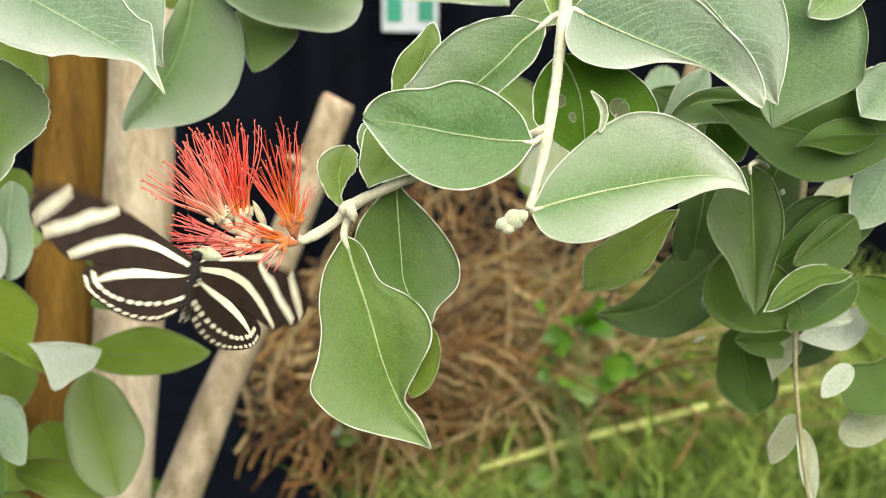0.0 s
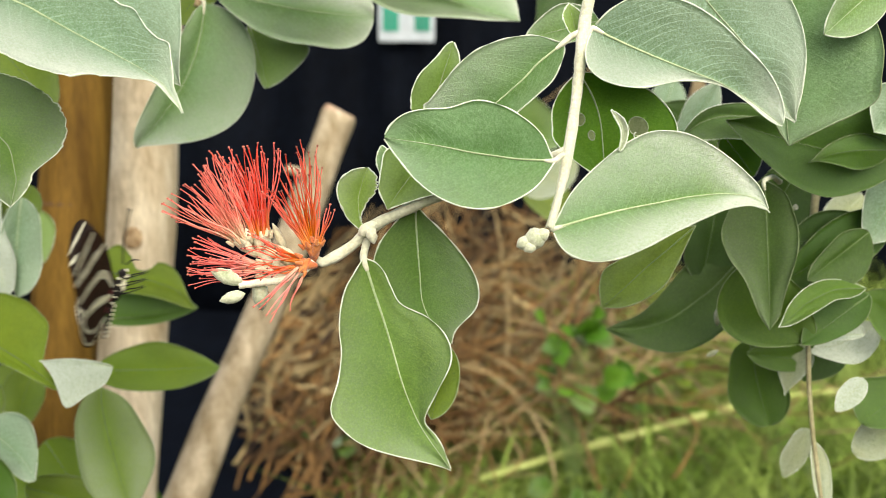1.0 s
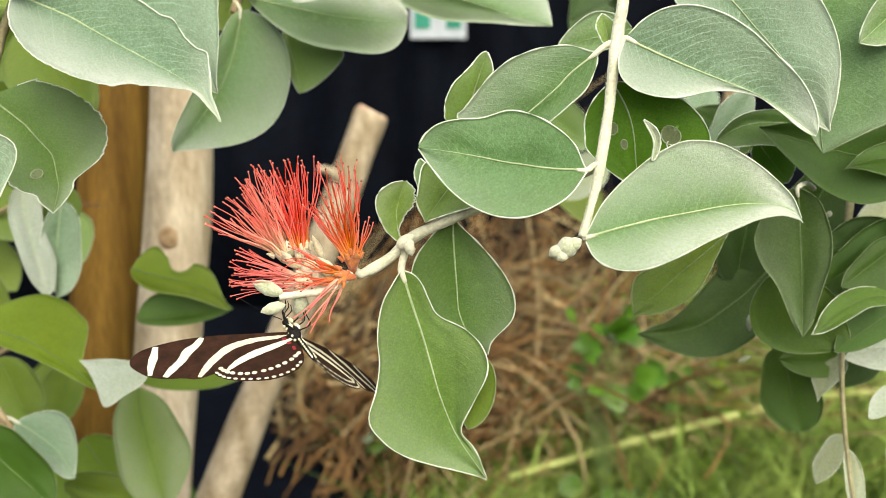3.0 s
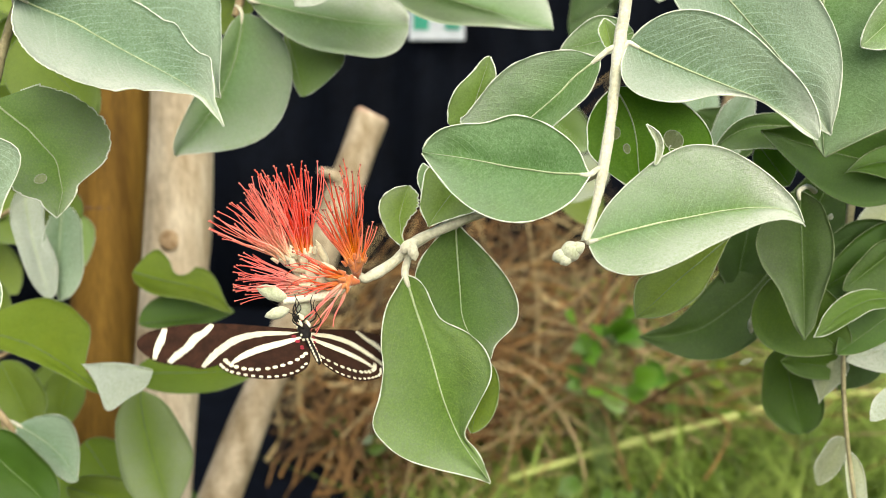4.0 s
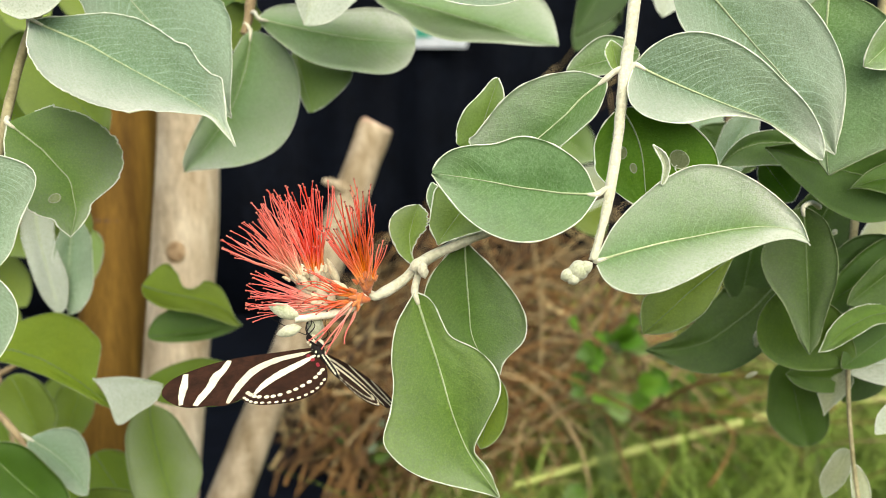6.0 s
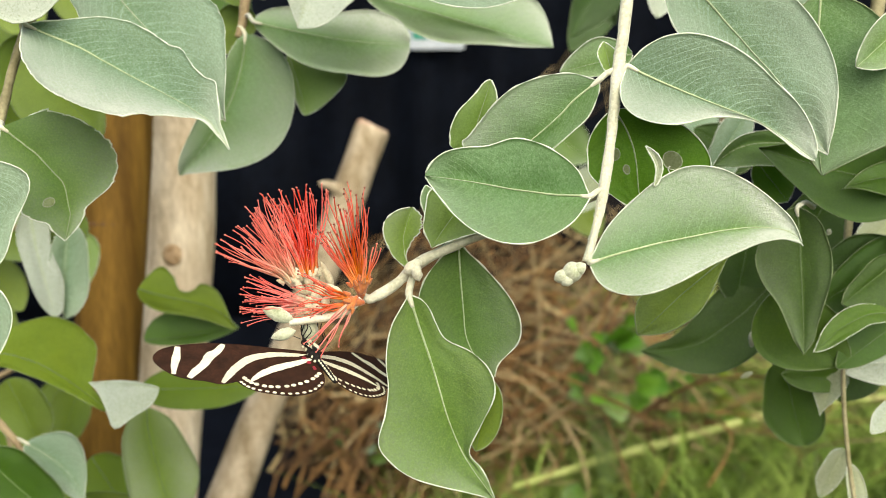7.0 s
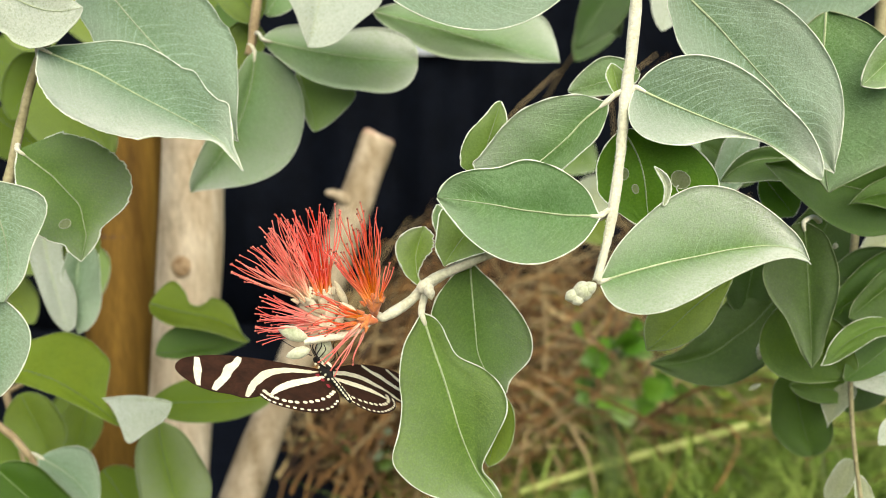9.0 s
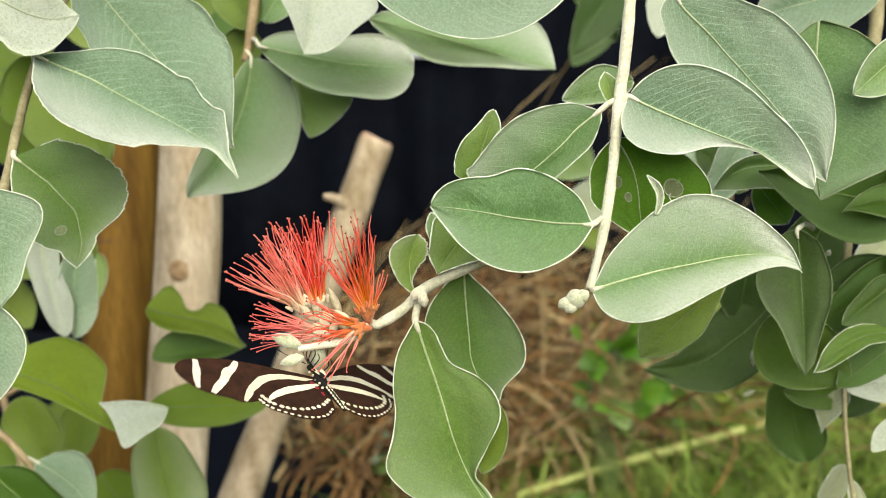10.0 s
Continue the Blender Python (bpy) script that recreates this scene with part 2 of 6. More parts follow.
M_WING = surface("wing black brown", (0.012, 0.007, 0.005), (0.026, 0.015, 0.010), 260, rough=0.75, bump=0.3, depth=0.0002, gloss=0.15)
M_WING_UNDER = surface("wing brown", (0.019, 0.008, 0.004), (0.042, 0.017, 0.009), 260, rough=0.8, bump=0.3, depth=0.0002, gloss=0.15)
M_CREAM = surface("wing cream", (0.72, 0.70, 0.50), (0.84, 0.82, 0.64), 300, rough=0.7, bump=0.2, depth=0.0002)
M_RED = surface("crimson spot", (0.20, 0.008, 0.02), (0.30, 0.012, 0.03), 300, rough=0.6)
M_BODY = surface("insect black", (0.008, 0.007, 0.007), (0.020, 0.017, 0.016), 400, rough=0.7, bump=0.4, gloss=0.2)
M_POST = surface("brown timber", (0.120, 0.062, 0.007), (0.250, 0.142, 0.022), 45, stains=0.3, rough=0.75, gloss=0.2, bump=0.4, stretch=(1.6, 1.6, 0.12), depth=0.002)
M_PALE_WOOD = surface("pale barkless timber", (0.50, 0.38, 0.22), (0.92, 0.82, 0.62), 32, stains=0.35, rough=0.75, bump=0.5, stretch=(1.2, 1.2, 0.35), depth=0.002)
M_RING = surface("bark ring", (0.060, 0.026, 0.006), (0.200, 0.100, 0.022), 90, rough=0.8)
M_KNOT = surface("dark knot", (0.24, 0.14, 0.06), (0.60, 0.45, 0.27), 110, rough=0.8)
M_POLE = surface("weathered cut branch", (0.25, 0.188, 0.100), (0.58, 0.490, 0.350), 42, stains=0.6, rough=0.8, bump=0.6, stretch=(1.2, 1.2, 0.5), depth=0.003)
M_CUT = surface("cut wood", (0.34, 0.20, 0.12), (0.56, 0.43, 0.33), 30, rough=0.85)
M_CURTAIN = surface("black sheeting", (0.0030, 0.0048, 0.0100), (0.0070, 0.0104, 0.0200), 4, rough=0.75, bump=0.2, depth=0.004, gloss=0.1)
M_SOIL = surface("dark soil", (0.025, 0.018, 0.010), (0.060, 0.042, 0.022), 7, rough=0.95, bump=0.8, depth=0.02)
M_HAY = surface("dry stem", (0.045, 0.021, 0.005), (0.270, 0.145, 0.042), 6, rough=0.8, island=True, spread=0.85)
M_HAY_PALE = surface("bleached stem", (0.20, 0.145, 0.055), (0.40, 0.31, 0.16), 6, rough=0.8, island=True, spread=0.5)
M_GRASS = see_through(surface("grass", (0.110, 0.195, 0.020), (0.370, 0.470, 0.115), 5, rough=0.6, island=True, spread=0.8), 0.3, (0.35, 0.5, 0.06))
M_STRAW = surface("straw", (0.28, 0.34, 0.08), (0.46, 0.50, 0.18), 8, rough=0.8, island=True, spread=0.2)
M_SIGN_WHITE = surface("sign white", (0.46, 0.53, 0.60), (0.54, 0.60, 0.66), 12, rough=0.35, bump=0.02)
M_SIGN_GREEN = surface("sign green", (0.005, 0.20, 0.13), (0.01, 0.26, 0.17), 12, rough=0.35, bump=0.02)


# ------------------------------------------------------------ building helpers
def mesh_object(name, bm, materials, parent=None, label="", smooth=True):
    bmesh.ops.recalc_face_normals(bm, faces=bm.faces)
    return finish(name, bm, materials, parent, label, smooth)


def finish(name, bm, materials, parent=None, label="", smooth=True):
    me = bpy.data.meshes.new(name)
    bm.to_mesh(me)
    bm.free()
    for m in materials if isinstance(materials, (list, tuple)) else [materials]:
        me.materials.append(m)
    if smooth:
        me.polygons.foreach_set("use_smooth", [True] * len(me.polygons))
    ob = new(name, me)
    if parent:
        ob.parent = parent
    if label:
        ob["label"] = label
    return ob


def thing(name, at, label, category, group="", kind=""):
    ob = new(name)
    ob.empty_display_size = 0.01
    ob.location = at
    return tagged(ob, label, category, group, kind)


def local(parent, points):
    """World points in the space of a thing or of a part on it (things stand unturned while they are built)."""
    o = Vector((0, 0, 0))
    while parent:
        o += parent.location
        parent = parent.parent
    return [Vector(p) - o for p in points]


def smooth_line(points, radii, steps=6):
    pts = [Vector(p) for p in points]
    out, rad = [], []
    n = len(pts)
    for i in range(n - 1):
        p0, p1, p2, p3 = pts[max(i - 1, 0)], pts[i], pts[i + 1], pts[min(i + 2, n - 1)]
        for k in range(steps):
            s = k / steps
            out.append(0.5 * (2 * p1 + (p2 - p0) * s + (2 * p0 - 5 * p1 + 4 * p2 - p3) * s * s + (3 * p1 - p0 - 3 * p2 + p3) * s ** 3))
            rad.append(radii[i] * (1 - s) + radii[i + 1] * s)
    out.append(pts[-1])
    rad.append(radii[-1])
    return out, rad


def tube_into(bm, points, radii, sides=10, steps=6, lump=0.0, caps=True, mat=0):
    pts, rad = smooth_line(points, radii, steps) if steps > 1 else ([Vector(p) for p in points], list(radii))
    rings, side = [], None
    for i, p in enumerate(pts):
        d = (pts[min(i + 1, len(pts) - 1)] - pts[max(i - 1, 0)]).normalized()
        if side is None:
            side = d.orthogonal().normalized()
        side = (side - d * side.dot(d)).normalized()
        up = d.cross(side)
        ring = []
        for k in range(sides):
            an = 2 * math.pi * k / sides
            way = side * math.cos(an) + up * math.sin(an)
            r = rad[i]
            if lump:
                r *= 1 + lump * noise.noise(p * (0.35 / max(rad[i], 1e-4)) + way * 0.8)
            ring.append(bm.verts.new(p + way * r))
        rings.append(ring)
    for a, b in zip(rings, rings[1:]):
        for k in range(sides):
            f = bm.faces.new((a[k], a[(k + 1) % sides], b[(k + 1) % sides], b[k]))
            f.material_index = mat
    if caps:
        bm.faces.new(rings[0][::-1]).material_index = mat
        bm.faces.new(rings[-1]).material_index = mat
    return rings


def tube(name, points, radii, material, parent=None, sides=10, steps=6, lump=0.0, label=""):
    bm = bmesh.new()
    tube_into(bm, local(parent, points), radii, sides, steps, lump)
    return mesh_object(name, bm, material, parent, label)


def blob_into(bm, centre, axis, length, radius, rings=7, sides=10, lump=0.0, point=0.5, mat=0):
    """An egg-shaped lump along an axis."""
    d = Vector(axis).normalized()
    c = Vector(centre)
    pts, rad = [], []
    for i in range(rings + 1):
        s = i / rings
        pts.append(c + d * (s - 0.5) * length)
        rad.append(max(radius * 0.04, radius * (math.sin(math.pi * s ** (2 * point)) ** 0.7 if 0 < s < 1 else 0)))
    tube_into(bm, pts, rad, sides, 1, lump, True, mat)


def station(values, s):
    """A smooth curve through values that stand closer together towards both ends."""
    n = len(values) - 1
    u = math.acos(max(-1.0, min(1.0, 1 - 2 * s))) / math.pi * n
    i = min(int(u), n - 1)
    f = u - i
    p0, p1, p2, p3 = values[max(i - 1, 0)], values[i], values[i + 1], values[min(i + 2, n)]
    return 0.5 * (2 * p1 + (p2 - p0) * f + (2 * p0 - 5 * p1 + 4 * p2 - p3) * f * f + (3 * p1 - p0 - 3 * p2 + p3) * f ** 3)


def leaf(parent, base, tip, left, right, material=None, under=None, turn=0, peak=0.42, blunt=0.8, bow=0.0, bow_at=1.0, arch=0.0, fold=10,
         wave=0.14, rag=0.0, seed=0, curl=0.0, twist=0.0, face=(0, -1, 0.15), rib=None, rim=None, stalk=None, stalk_r=0.0009, stalk_material=None, label="", n=22, k=6, thick=0.00015, bites=(), rimmed=True, holes=(), felt_gloss=(0.15, 0.15, 0.15), flare=(0, 0), spine=None):
    """One leaf under its branch: base and tip in the world; left and right half widths as parts of its length;
    felt: white hairs and painted gloss on the left half, the right half and the tip; flare: degrees by which each
    margin bends forward;
    turn: degrees about the midrib; bow: sideways bend of the midrib; arch: bend out of its plane; fold: rise of both
    halves.
    Where spine is given, it holds the midrib's sideways offsets, and left and right the half widths, at stations from
    base to tip."""
    material = material or M_LEAF
    # leaves meant as shaded take darker rim and rib copies, shade in the colour
    shaded = material in (M_LEAF_DARK_SHADE, M_LEAF_DEEP, M_LEAF_OLIVE, M_LEAF_BACKLIT)
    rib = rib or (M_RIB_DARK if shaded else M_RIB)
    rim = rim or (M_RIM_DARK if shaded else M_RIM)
    rng = random.Random(seed * 7 + 3)
    b, p = Vector(base), Vector(tip)
    fine = 1.0 if b.y < 0.34 else 0.6
    axis = p - b
    ln = axis.length
    y = axis.normalized()
    nrm = Vector(face)
    nrm = (nrm - y * nrm.dot(y)).normalized()
    nrm.rotate(Matrix.Rotation(radians(turn), 3, y))
    x = nrm.cross(y)
    ob = new("leaf")
    origin = local(parent, [b])[0]

    def rib_at(s):
        if spine:
            return y * s * ln + x * (ln * station(spine, s)) + nrm * (arch * ln * math.sin(math.pi * s))
        return y * s * ln + x * (bow * ln * math.sin(math.pi * s ** bow_at)) + nrm * (arch * ln * math.sin(math.pi * s))

    ph = rng.random() * 9
    sides = {}
    for sd, val in ((1, left), (-1, right)):
        # width, place of the widest part, roundness of base and tip, unevenness and its phase
        sides[sd] = val if isinstance(val, tuple) else (val, peak, 0.55, blunt, 0.06 * rng.uniform(-1, 1), ph)

    def half(s, side):
        if spine:
            h = ln * station(left if side > 0 else right, s)
            for bs, at_, r_, dep in bites:
                if bs == side and abs(s - at_) < r_:
                    h *= 1 - dep * math.sqrt(1 - ((s - at_) / r_) ** 2)
            rg = rag[0 if side > 0 else 1] if isinstance(rag, tuple) else rag
            return h * (1 - rg * abs(noise.noise(Vector((s * 34, side * 3 + seed, 4.2)))))
        w, pk, be, te, m_, p_ = sides[side]
        e = (1 - (1 - s / pk) ** 2) ** be if s < pk else (1 - ((s - pk) / (1 - pk)) ** 2) ** te
        h = w * ln * e * (1 + m_ * math.sin(3 * math.pi * s + p_))
        if wave and not isinstance(left, tuple):
            h *= 1 + 0.5 * wave * math.sin(5.5 * s + ph + side)
        rg = rag[0 if side > 0 else 1] if isinstance(rag, tuple) else rag
        if rg:
            h *= 1 - rg * max(0, noise.noise(Vector((s * 9, side * 3 + seed, 1.7)))) - 0.4 * rg * abs(noise.noise(Vector((s * 30, side * 3 + seed, 4.2))))
        for bs, at_, r_, dep in bites:
            if bs == side and abs(s - at_) < r_:
                h *= 1 - dep * math.sqrt(1 - ((s - at_) / r_) ** 2)
        return h

    verts, uvs = [], []
    cols = [i / k for i in range(-k, k + 1)]
    def point(s2, v):
        c = rib_at(s2)
        d = (rib_at(min(1, s2 + 0.01)) - rib_at(max(0, s2 - 0.01))).normalized()
        xx = x.copy() if spine else (x - d * x.dot(d)).normalized()
        nn = d.cross(xx).normalized() * -1
        nn = nn if nn.dot(nrm) > 0 else -nn
        if twist:
            rot = Matrix.Rotation(radians(twist) * s2, 3, d)
            xx.rotate(rot)
            nn.rotate(rot)
        side = 1 if v >= 0 else -1
        w = half(min(max(s2, 0.002), 0.998), side)
        av = abs(v)
        bend = radians(fold) - radians(curl) * av
        off = xx * (v * w * math.cos(bend)) + nn * (av * w * math.sin(bend))
        off += nn * (math.tan(radians(flare[0 if side > 0 else 1])) * w * av ** 3 / 3)
        off += nn * (wave * 0.10 * ln * av * av * math.sin(9 * s2 + ph + (1.5 if side > 0 else 0)))
        off += nn * (0.020 * ln * noise.noise(Vector((s2 * 3.1 + seed * 1.7, v * 1.6, seed * 0.37))) * min(1, 4 * s2))
        off += nn * (0.005 * ln * noise.noise(Vector((s2 * 9 + seed, v * 4.5, seed * 0.7))) * min(1, 4 * s2))
        return c + off, nn

    hairs = []
    for i in range(n + 1):
        s2 = i / n
        s2 = min(1, max(0, s2 * s2 * (3 - 2 * s2) * 0.5 + s2 * 0.5))
        for v in cols:
            su, vu = s2, v
            for hs, hv, hr, hw in holes:
                r_ = math.hypot((s2 - hs) / hr, (v - hv) / (hr * hw))
                if 0.6 < r_ < 1.4:
                    su, vu = hs + (s2 - hs) / r_, hv + (v - hv) / r_
            verts.append(point(su, vu))
            uvs.append((su, vu))
            av = abs(v)
            f_ = felt_gloss[0 if v >= 0 else 1]
            # hairs plus painted gloss, heavier on the halves that catch the sky
            hairs.append(min(1.0, 1.6 * f_ * av ** 0.8 * (0.5 + 0.75 * s2) + felt_gloss[2] * max(0, (s2 - 0.7) / 0.3) ** 1.5))
    m = len(cols)
    cnt = len(verts)
    vs = [origin * 0 + q[0] for q in verts] + [q[0] - q[1] * thick for q in verts]
    faces, mats = [], []
    for i in range(n):
        for j in range(m - 1):
            a0 = i * m + j
            q = (a0, a0 + 1, a0 + m + 1, a0 + m)
            mid = (uvs[a0][0] + uvs[a0 + m][0]) / 2, (uvs[a0][1] + uvs[a0 + 1][1]) / 2
            if any(((mid[0] - hs) / hr) ** 2 + ((mid[1] - hv) / (hr * hw)) ** 2 < 1 for hs, hv, hr, hw in holes):
                faces.append(q[::-1])
                mats.append(3)
            else:
                faces.append(q[::-1])
                mats.append(0)
            faces.append(tuple(cnt + z for z in (q[1], q[2], q[3], q[0])))
            mats.append(1)
    for i in range(n):
        for j in (0, m - 1):
            a0, a1 = i * m + j, (i + 1) * m + j
            q = (a0, a1, cnt + a1, cnt + a0)
            faces.append(q if j == 0 else q[::-1])
            mats.append(2)
    me = bpy.data.meshes.new("leaf")
    me.from_pydata([tuple(v) for v in vs], [], faces)
    me.polygons.foreach_set("material_index", mats)
    me.polygons.foreach_set("use_smooth", [q != 2 for q in mats])
    layer = me.uv_layers.new(name="UVMap")
    li = np.empty(len(me.loops), dtype=np.int32)
    me.loops.foreach_get("vertex_index", li)
    allu = np.array(uvs + uvs, dtype=np.float32)
    layer.data.foreach_set("uv", allu[li].ravel())
    me.attributes.new("felt_gloss", "FLOAT", "POINT").data.foreach_set("value", np.array(hairs + hairs, dtype=np.float32))
    for mm in (material, under or M_UNDER, rim or M_RIM, M_SKIN):
        me.materials.append(mm)
    ob.data = me if ob.data else None
    bpy.data.objects.remove(ob)
    ob = new("leaf", me)
    ob.parent = parent
    ob.location = origin
    if label:
        ob["label"] = label
    # raised midrib and pale felted margin
    bm = bmesh.new()
    pts = []
    for i in range(n + 1):
        q = verts[i * m + k]
        pts.append(q[0] + q[1] * 0.00008)
    w0 = min(0.0010, 0.017 * ln) * (0.4 + 0.5 * fine)
    tube_into(bm, pts, [w0 * (1 - 0.88 * i / n) * 0.55 for i in range(n + 1)], 5, 1)
    mesh_object("midrib", bm, rib or M_RIB, ob)
    if rimmed:
        bm = bmesh.new()
        for j in (0, m - 1):
            pts = [verts[i * m + j][0] - verts[i * m + j][1] * thick * 0.5 for i in range(n + 1)]
            tube_into(bm, pts, [0.00022 * fine * max(0.25, 1 + 1.1 * noise.noise(Vector((i * 14 / n, j, seed))) + 0.5 * noise.noise(Vector((i * 60 / n, j, seed)))) for i in range(n + 1)], 5, 1)
        mesh_object("margin", bm, rim or M_RIM, ob)
    for hs, hv, hr, hw in holes:
        ring = []
        for i in range(15):
            an = 2 * math.pi * i / 14
            ss, vv = hs + hr * math.cos(an), hv + hr * hw * math.sin(an)
            q = point(ss, vv)
            ring.append(q[0] + q[1] * 0.00005)
        bm = bmesh.new()
        tube_into(bm, ring, [0.00017] * 15, 5, 1)
        mesh_object("scar", bm, M_RIB, ob)
    if stalk:
        mid = (Vector(stalk) + b) / 2 + Vector((0, 0, 0.1 * (Vector(stalk) - b).length))
        bm = bmesh.new()
        tube_into(bm, [q - b for q in (Vector(stalk), mid, b, b + (rib_at(0.06)))], [stalk_r * 1.25, stalk_r, stalk_r, stalk_r * 0.5], 8, 4)
        mesh_object("petiole", bm, stalk_material or M_TWIG, ob)
    return ob


# ------------------------------------------------------------ ground and background
def ground():
    bm = bmesh.new()
    n = 60
    grid = []
    for i in range(n + 1):
        row = []
        for j in range(n + 1):
            u, v = i / n * 2 - 1, j / n * 2 - 1
            x = 60 * u * abs(u) ** 1.6
            y = 2 + 60 * v * abs(v) ** 1.6
            z = 0.03 * noise.noise(Vector((x * 1.5, y * 1.5, 0)))
            row.append(bm.verts.new((x, y, z)))
        grid.append(row)
    for i in range(n):
        for j in range(n):
            bm.faces.new((grid[i][j], grid[i + 1][j], grid[i + 1][j + 1], grid[i][j + 1]))
    ob = finish("ground", bm, M_SOIL)
    tagged(ob, "dark bare soil under grass and dry stems", "ground", kind="structure")


def curtain():
    """Black plastic sheeting hung in soft vertical folds."""
    bm = bmesh.new()
    rows_ = []
    n = 240
    for i in range(n + 1):
        x = -4.5 + 9 * i / n
        col = []
        for j in range(9):
            z = -0.02 + 3.2 * j / 8
            y = 3.3 + 0.035 * math.sin(x * 21 + 0.6 * math.sin(x * 5)) + 0.03 * noise.noise(Vector((x * 3, z * 0.6, 2)))
            col.append(bm.verts.new((x, y, z)))
        rows_.append(col)
    for a, b in zip(rows_, rows_[1:]):
        for j in range(8):
            bm.faces.new((a[j], b[j], b[j + 1], a[j + 1]))
    bmesh.ops.solidify(bm, geom=bm.faces[:], thickness=0.004)
    ob = mesh_object("wall_back", bm, M_CURTAIN)
    tagged(ob, "black plastic sheeting hung in vertical folds", "wall", kind="structure")
    bm = bmesh.new()
    g = []
    for i in range(31):
        row = []
        for j in range(21):
            x, y = -2.6 + 2.5 * i / 30 + 0.08 * math.sin(j * 0.9), 1.25 + 2.0 * j / 20 + 0.06 * math.sin(i * 0.7)
            row.append(bm.verts.new((x, y, 0.045 + 0.012 * noise.noise(Vector((x * 4, y * 4, 5))))))
        g.append(row)
    for i in range(30):
        for j in range(20):
            bm.faces.new((g[i][j], g[i + 1][j], g[i + 1][j + 1], g[i][j + 1]))
    bmesh.ops.solidify(bm, geom=bm.faces[:], thickness=0.003)
    ob = mesh_object("ground_sheet", bm, M_CURTAIN)
    tagged(ob, "black ground sheet laid over the soil", "ground sheet", kind="structure")


def exit_sign():
    at_ = Vector((-0.020, 3.22, 1.005))
    s = thing("exit_sign", at_, "green and white emergency exit sign on black sheeting", "sign")

    def box(name, cx, cz, w, h, d, yo, mat):
        bm = bmesh.new()
        bmesh.ops.create_cube(bm, size=1)
        bmesh.ops.scale(bm, vec=(w, d, h), verts=bm.verts)
        bmesh.ops.translate(bm, vec=(cx, yo, cz), verts=bm.verts)
        bmesh.ops.bevel(bm, geom=bm.edges[:], offset=min(w, h, d) * 0.2, segments=2, affect="EDGES")
        return mesh_object(name, bm, mat, s, smooth=False)

    box("panel", 0, 0.05, 0.185, 0.20, 0.012, 0, M_SIGN_WHITE)
    box("green_field", -0.052, 0.058, 0.052, 0.15, 0.004, -0.008, M_SIGN_GREEN)
    box("green_field", 0.052, 0.058, 0.052, 0.15, 0.004, -0.008, M_SIGN_GREEN)
    box("green_field", 0.0, 0.11, 0.05, 0.04, 0.004, -0.008, M_SIGN_GREEN)
    box("arrow", 0.0, 0.035, 0.022, 0.08, 0.004, -0.008, M_SIGN_WHITE)


def post(name, points, radii, material, label, category, lump=0.05, sides=20, knots=(), steps=10):
    t_ = thing(name, points[0], label, category)
    tube("trunk", points, radii, material, t_, sides, steps, lump)
    for p, r in knots:
        bm = bmesh.new()
        blob_into(bm, local(t_, [p])[0], (0.1, -1, 0.1), r * 0.12, r, 6, 14, 0.3)
        mesh_object("knot", bm, M_KNOT, t_)
    return t_


def strands(name, curves, materials, sides=4, parent=None):
    """Many thin stems in one mesh."""
    vs, fs = [], []
    tint = []
    for pts, r in curves:
        start = len(vs)
        kind_ = 1 if len(materials) > 1 and (start * 7919) % 100 < 34 else 0
        n = len(pts)
        for i, p in enumerate(pts):
            d = (pts[min(i + 1, n - 1)] - pts[max(i - 1, 0)])
            d = d / (np.linalg.norm(d) + 1e-9)
            u = np.cross(d, (0.3, 0.9, 0.31))
            u /= np.linalg.norm(u) + 1e-9
            w = np.cross(d, u)
            rr = r * (1 - 0.6 * i / n)
            for k in range(sides):
                an = 2 * math.pi * k / sides
                vs.append(p + (u * math.cos(an) + w * math.sin(an)) * rr)
        for i in range(n - 1):
            for k in range(sides):
                a0, a1 = start + i * sides + k, start + i * sides + (k + 1) % sides
                fs.append((a0, a1, a1 + sides, a0 + sides))
                tint.append(kind_)
    me = bpy.data.meshes.new(name)
    me.from_pydata([tuple(v) for v in vs], [], fs)
    me.polygons.foreach_set("use_smooth", [True] * len(fs))
    me.polygons.foreach_set("material_index", tint)
    for m in materials:
        me.materials.append(m)
    ob = new(name, me)
    ob.parent = parent
    return ob


def fuzz(parent, path, radii, count, seed):
    """Short pale hairs that stand off a felted twig."""
    rng = np.random.default_rng(seed)
    pts = [np.array(p) for p in local(parent, path)]
    curves = []
    for i in range(count):
        q = rng.uniform(0, len(pts) - 1.001)
        k = int(q)
        axis = pts[k + 1] - pts[k]
        axis = axis / np.linalg.norm(axis)
        out = rng.normal(0, 1, 3)
        out -= axis * (out @ axis)
        out /= np.linalg.norm(out)
        root = pts[k] + (pts[k + 1] - pts[k]) * (q - k) + out * (radii[k] + (radii[k + 1] - radii[k]) * (q - k)) * 0.8
        ln = rng.uniform(0.0003, 0.0007)
        d = out + axis * rng.normal(0, 0.6)
        curves.append(([root + d * ln * f + axis * ln * 0.3 * f * f * rng.normal(0, 1) for f in (0.0, 0.5, 1.0)], 0.00005))
    strands("fuzz", curves, [M_RIM], sides=3, parent=parent)


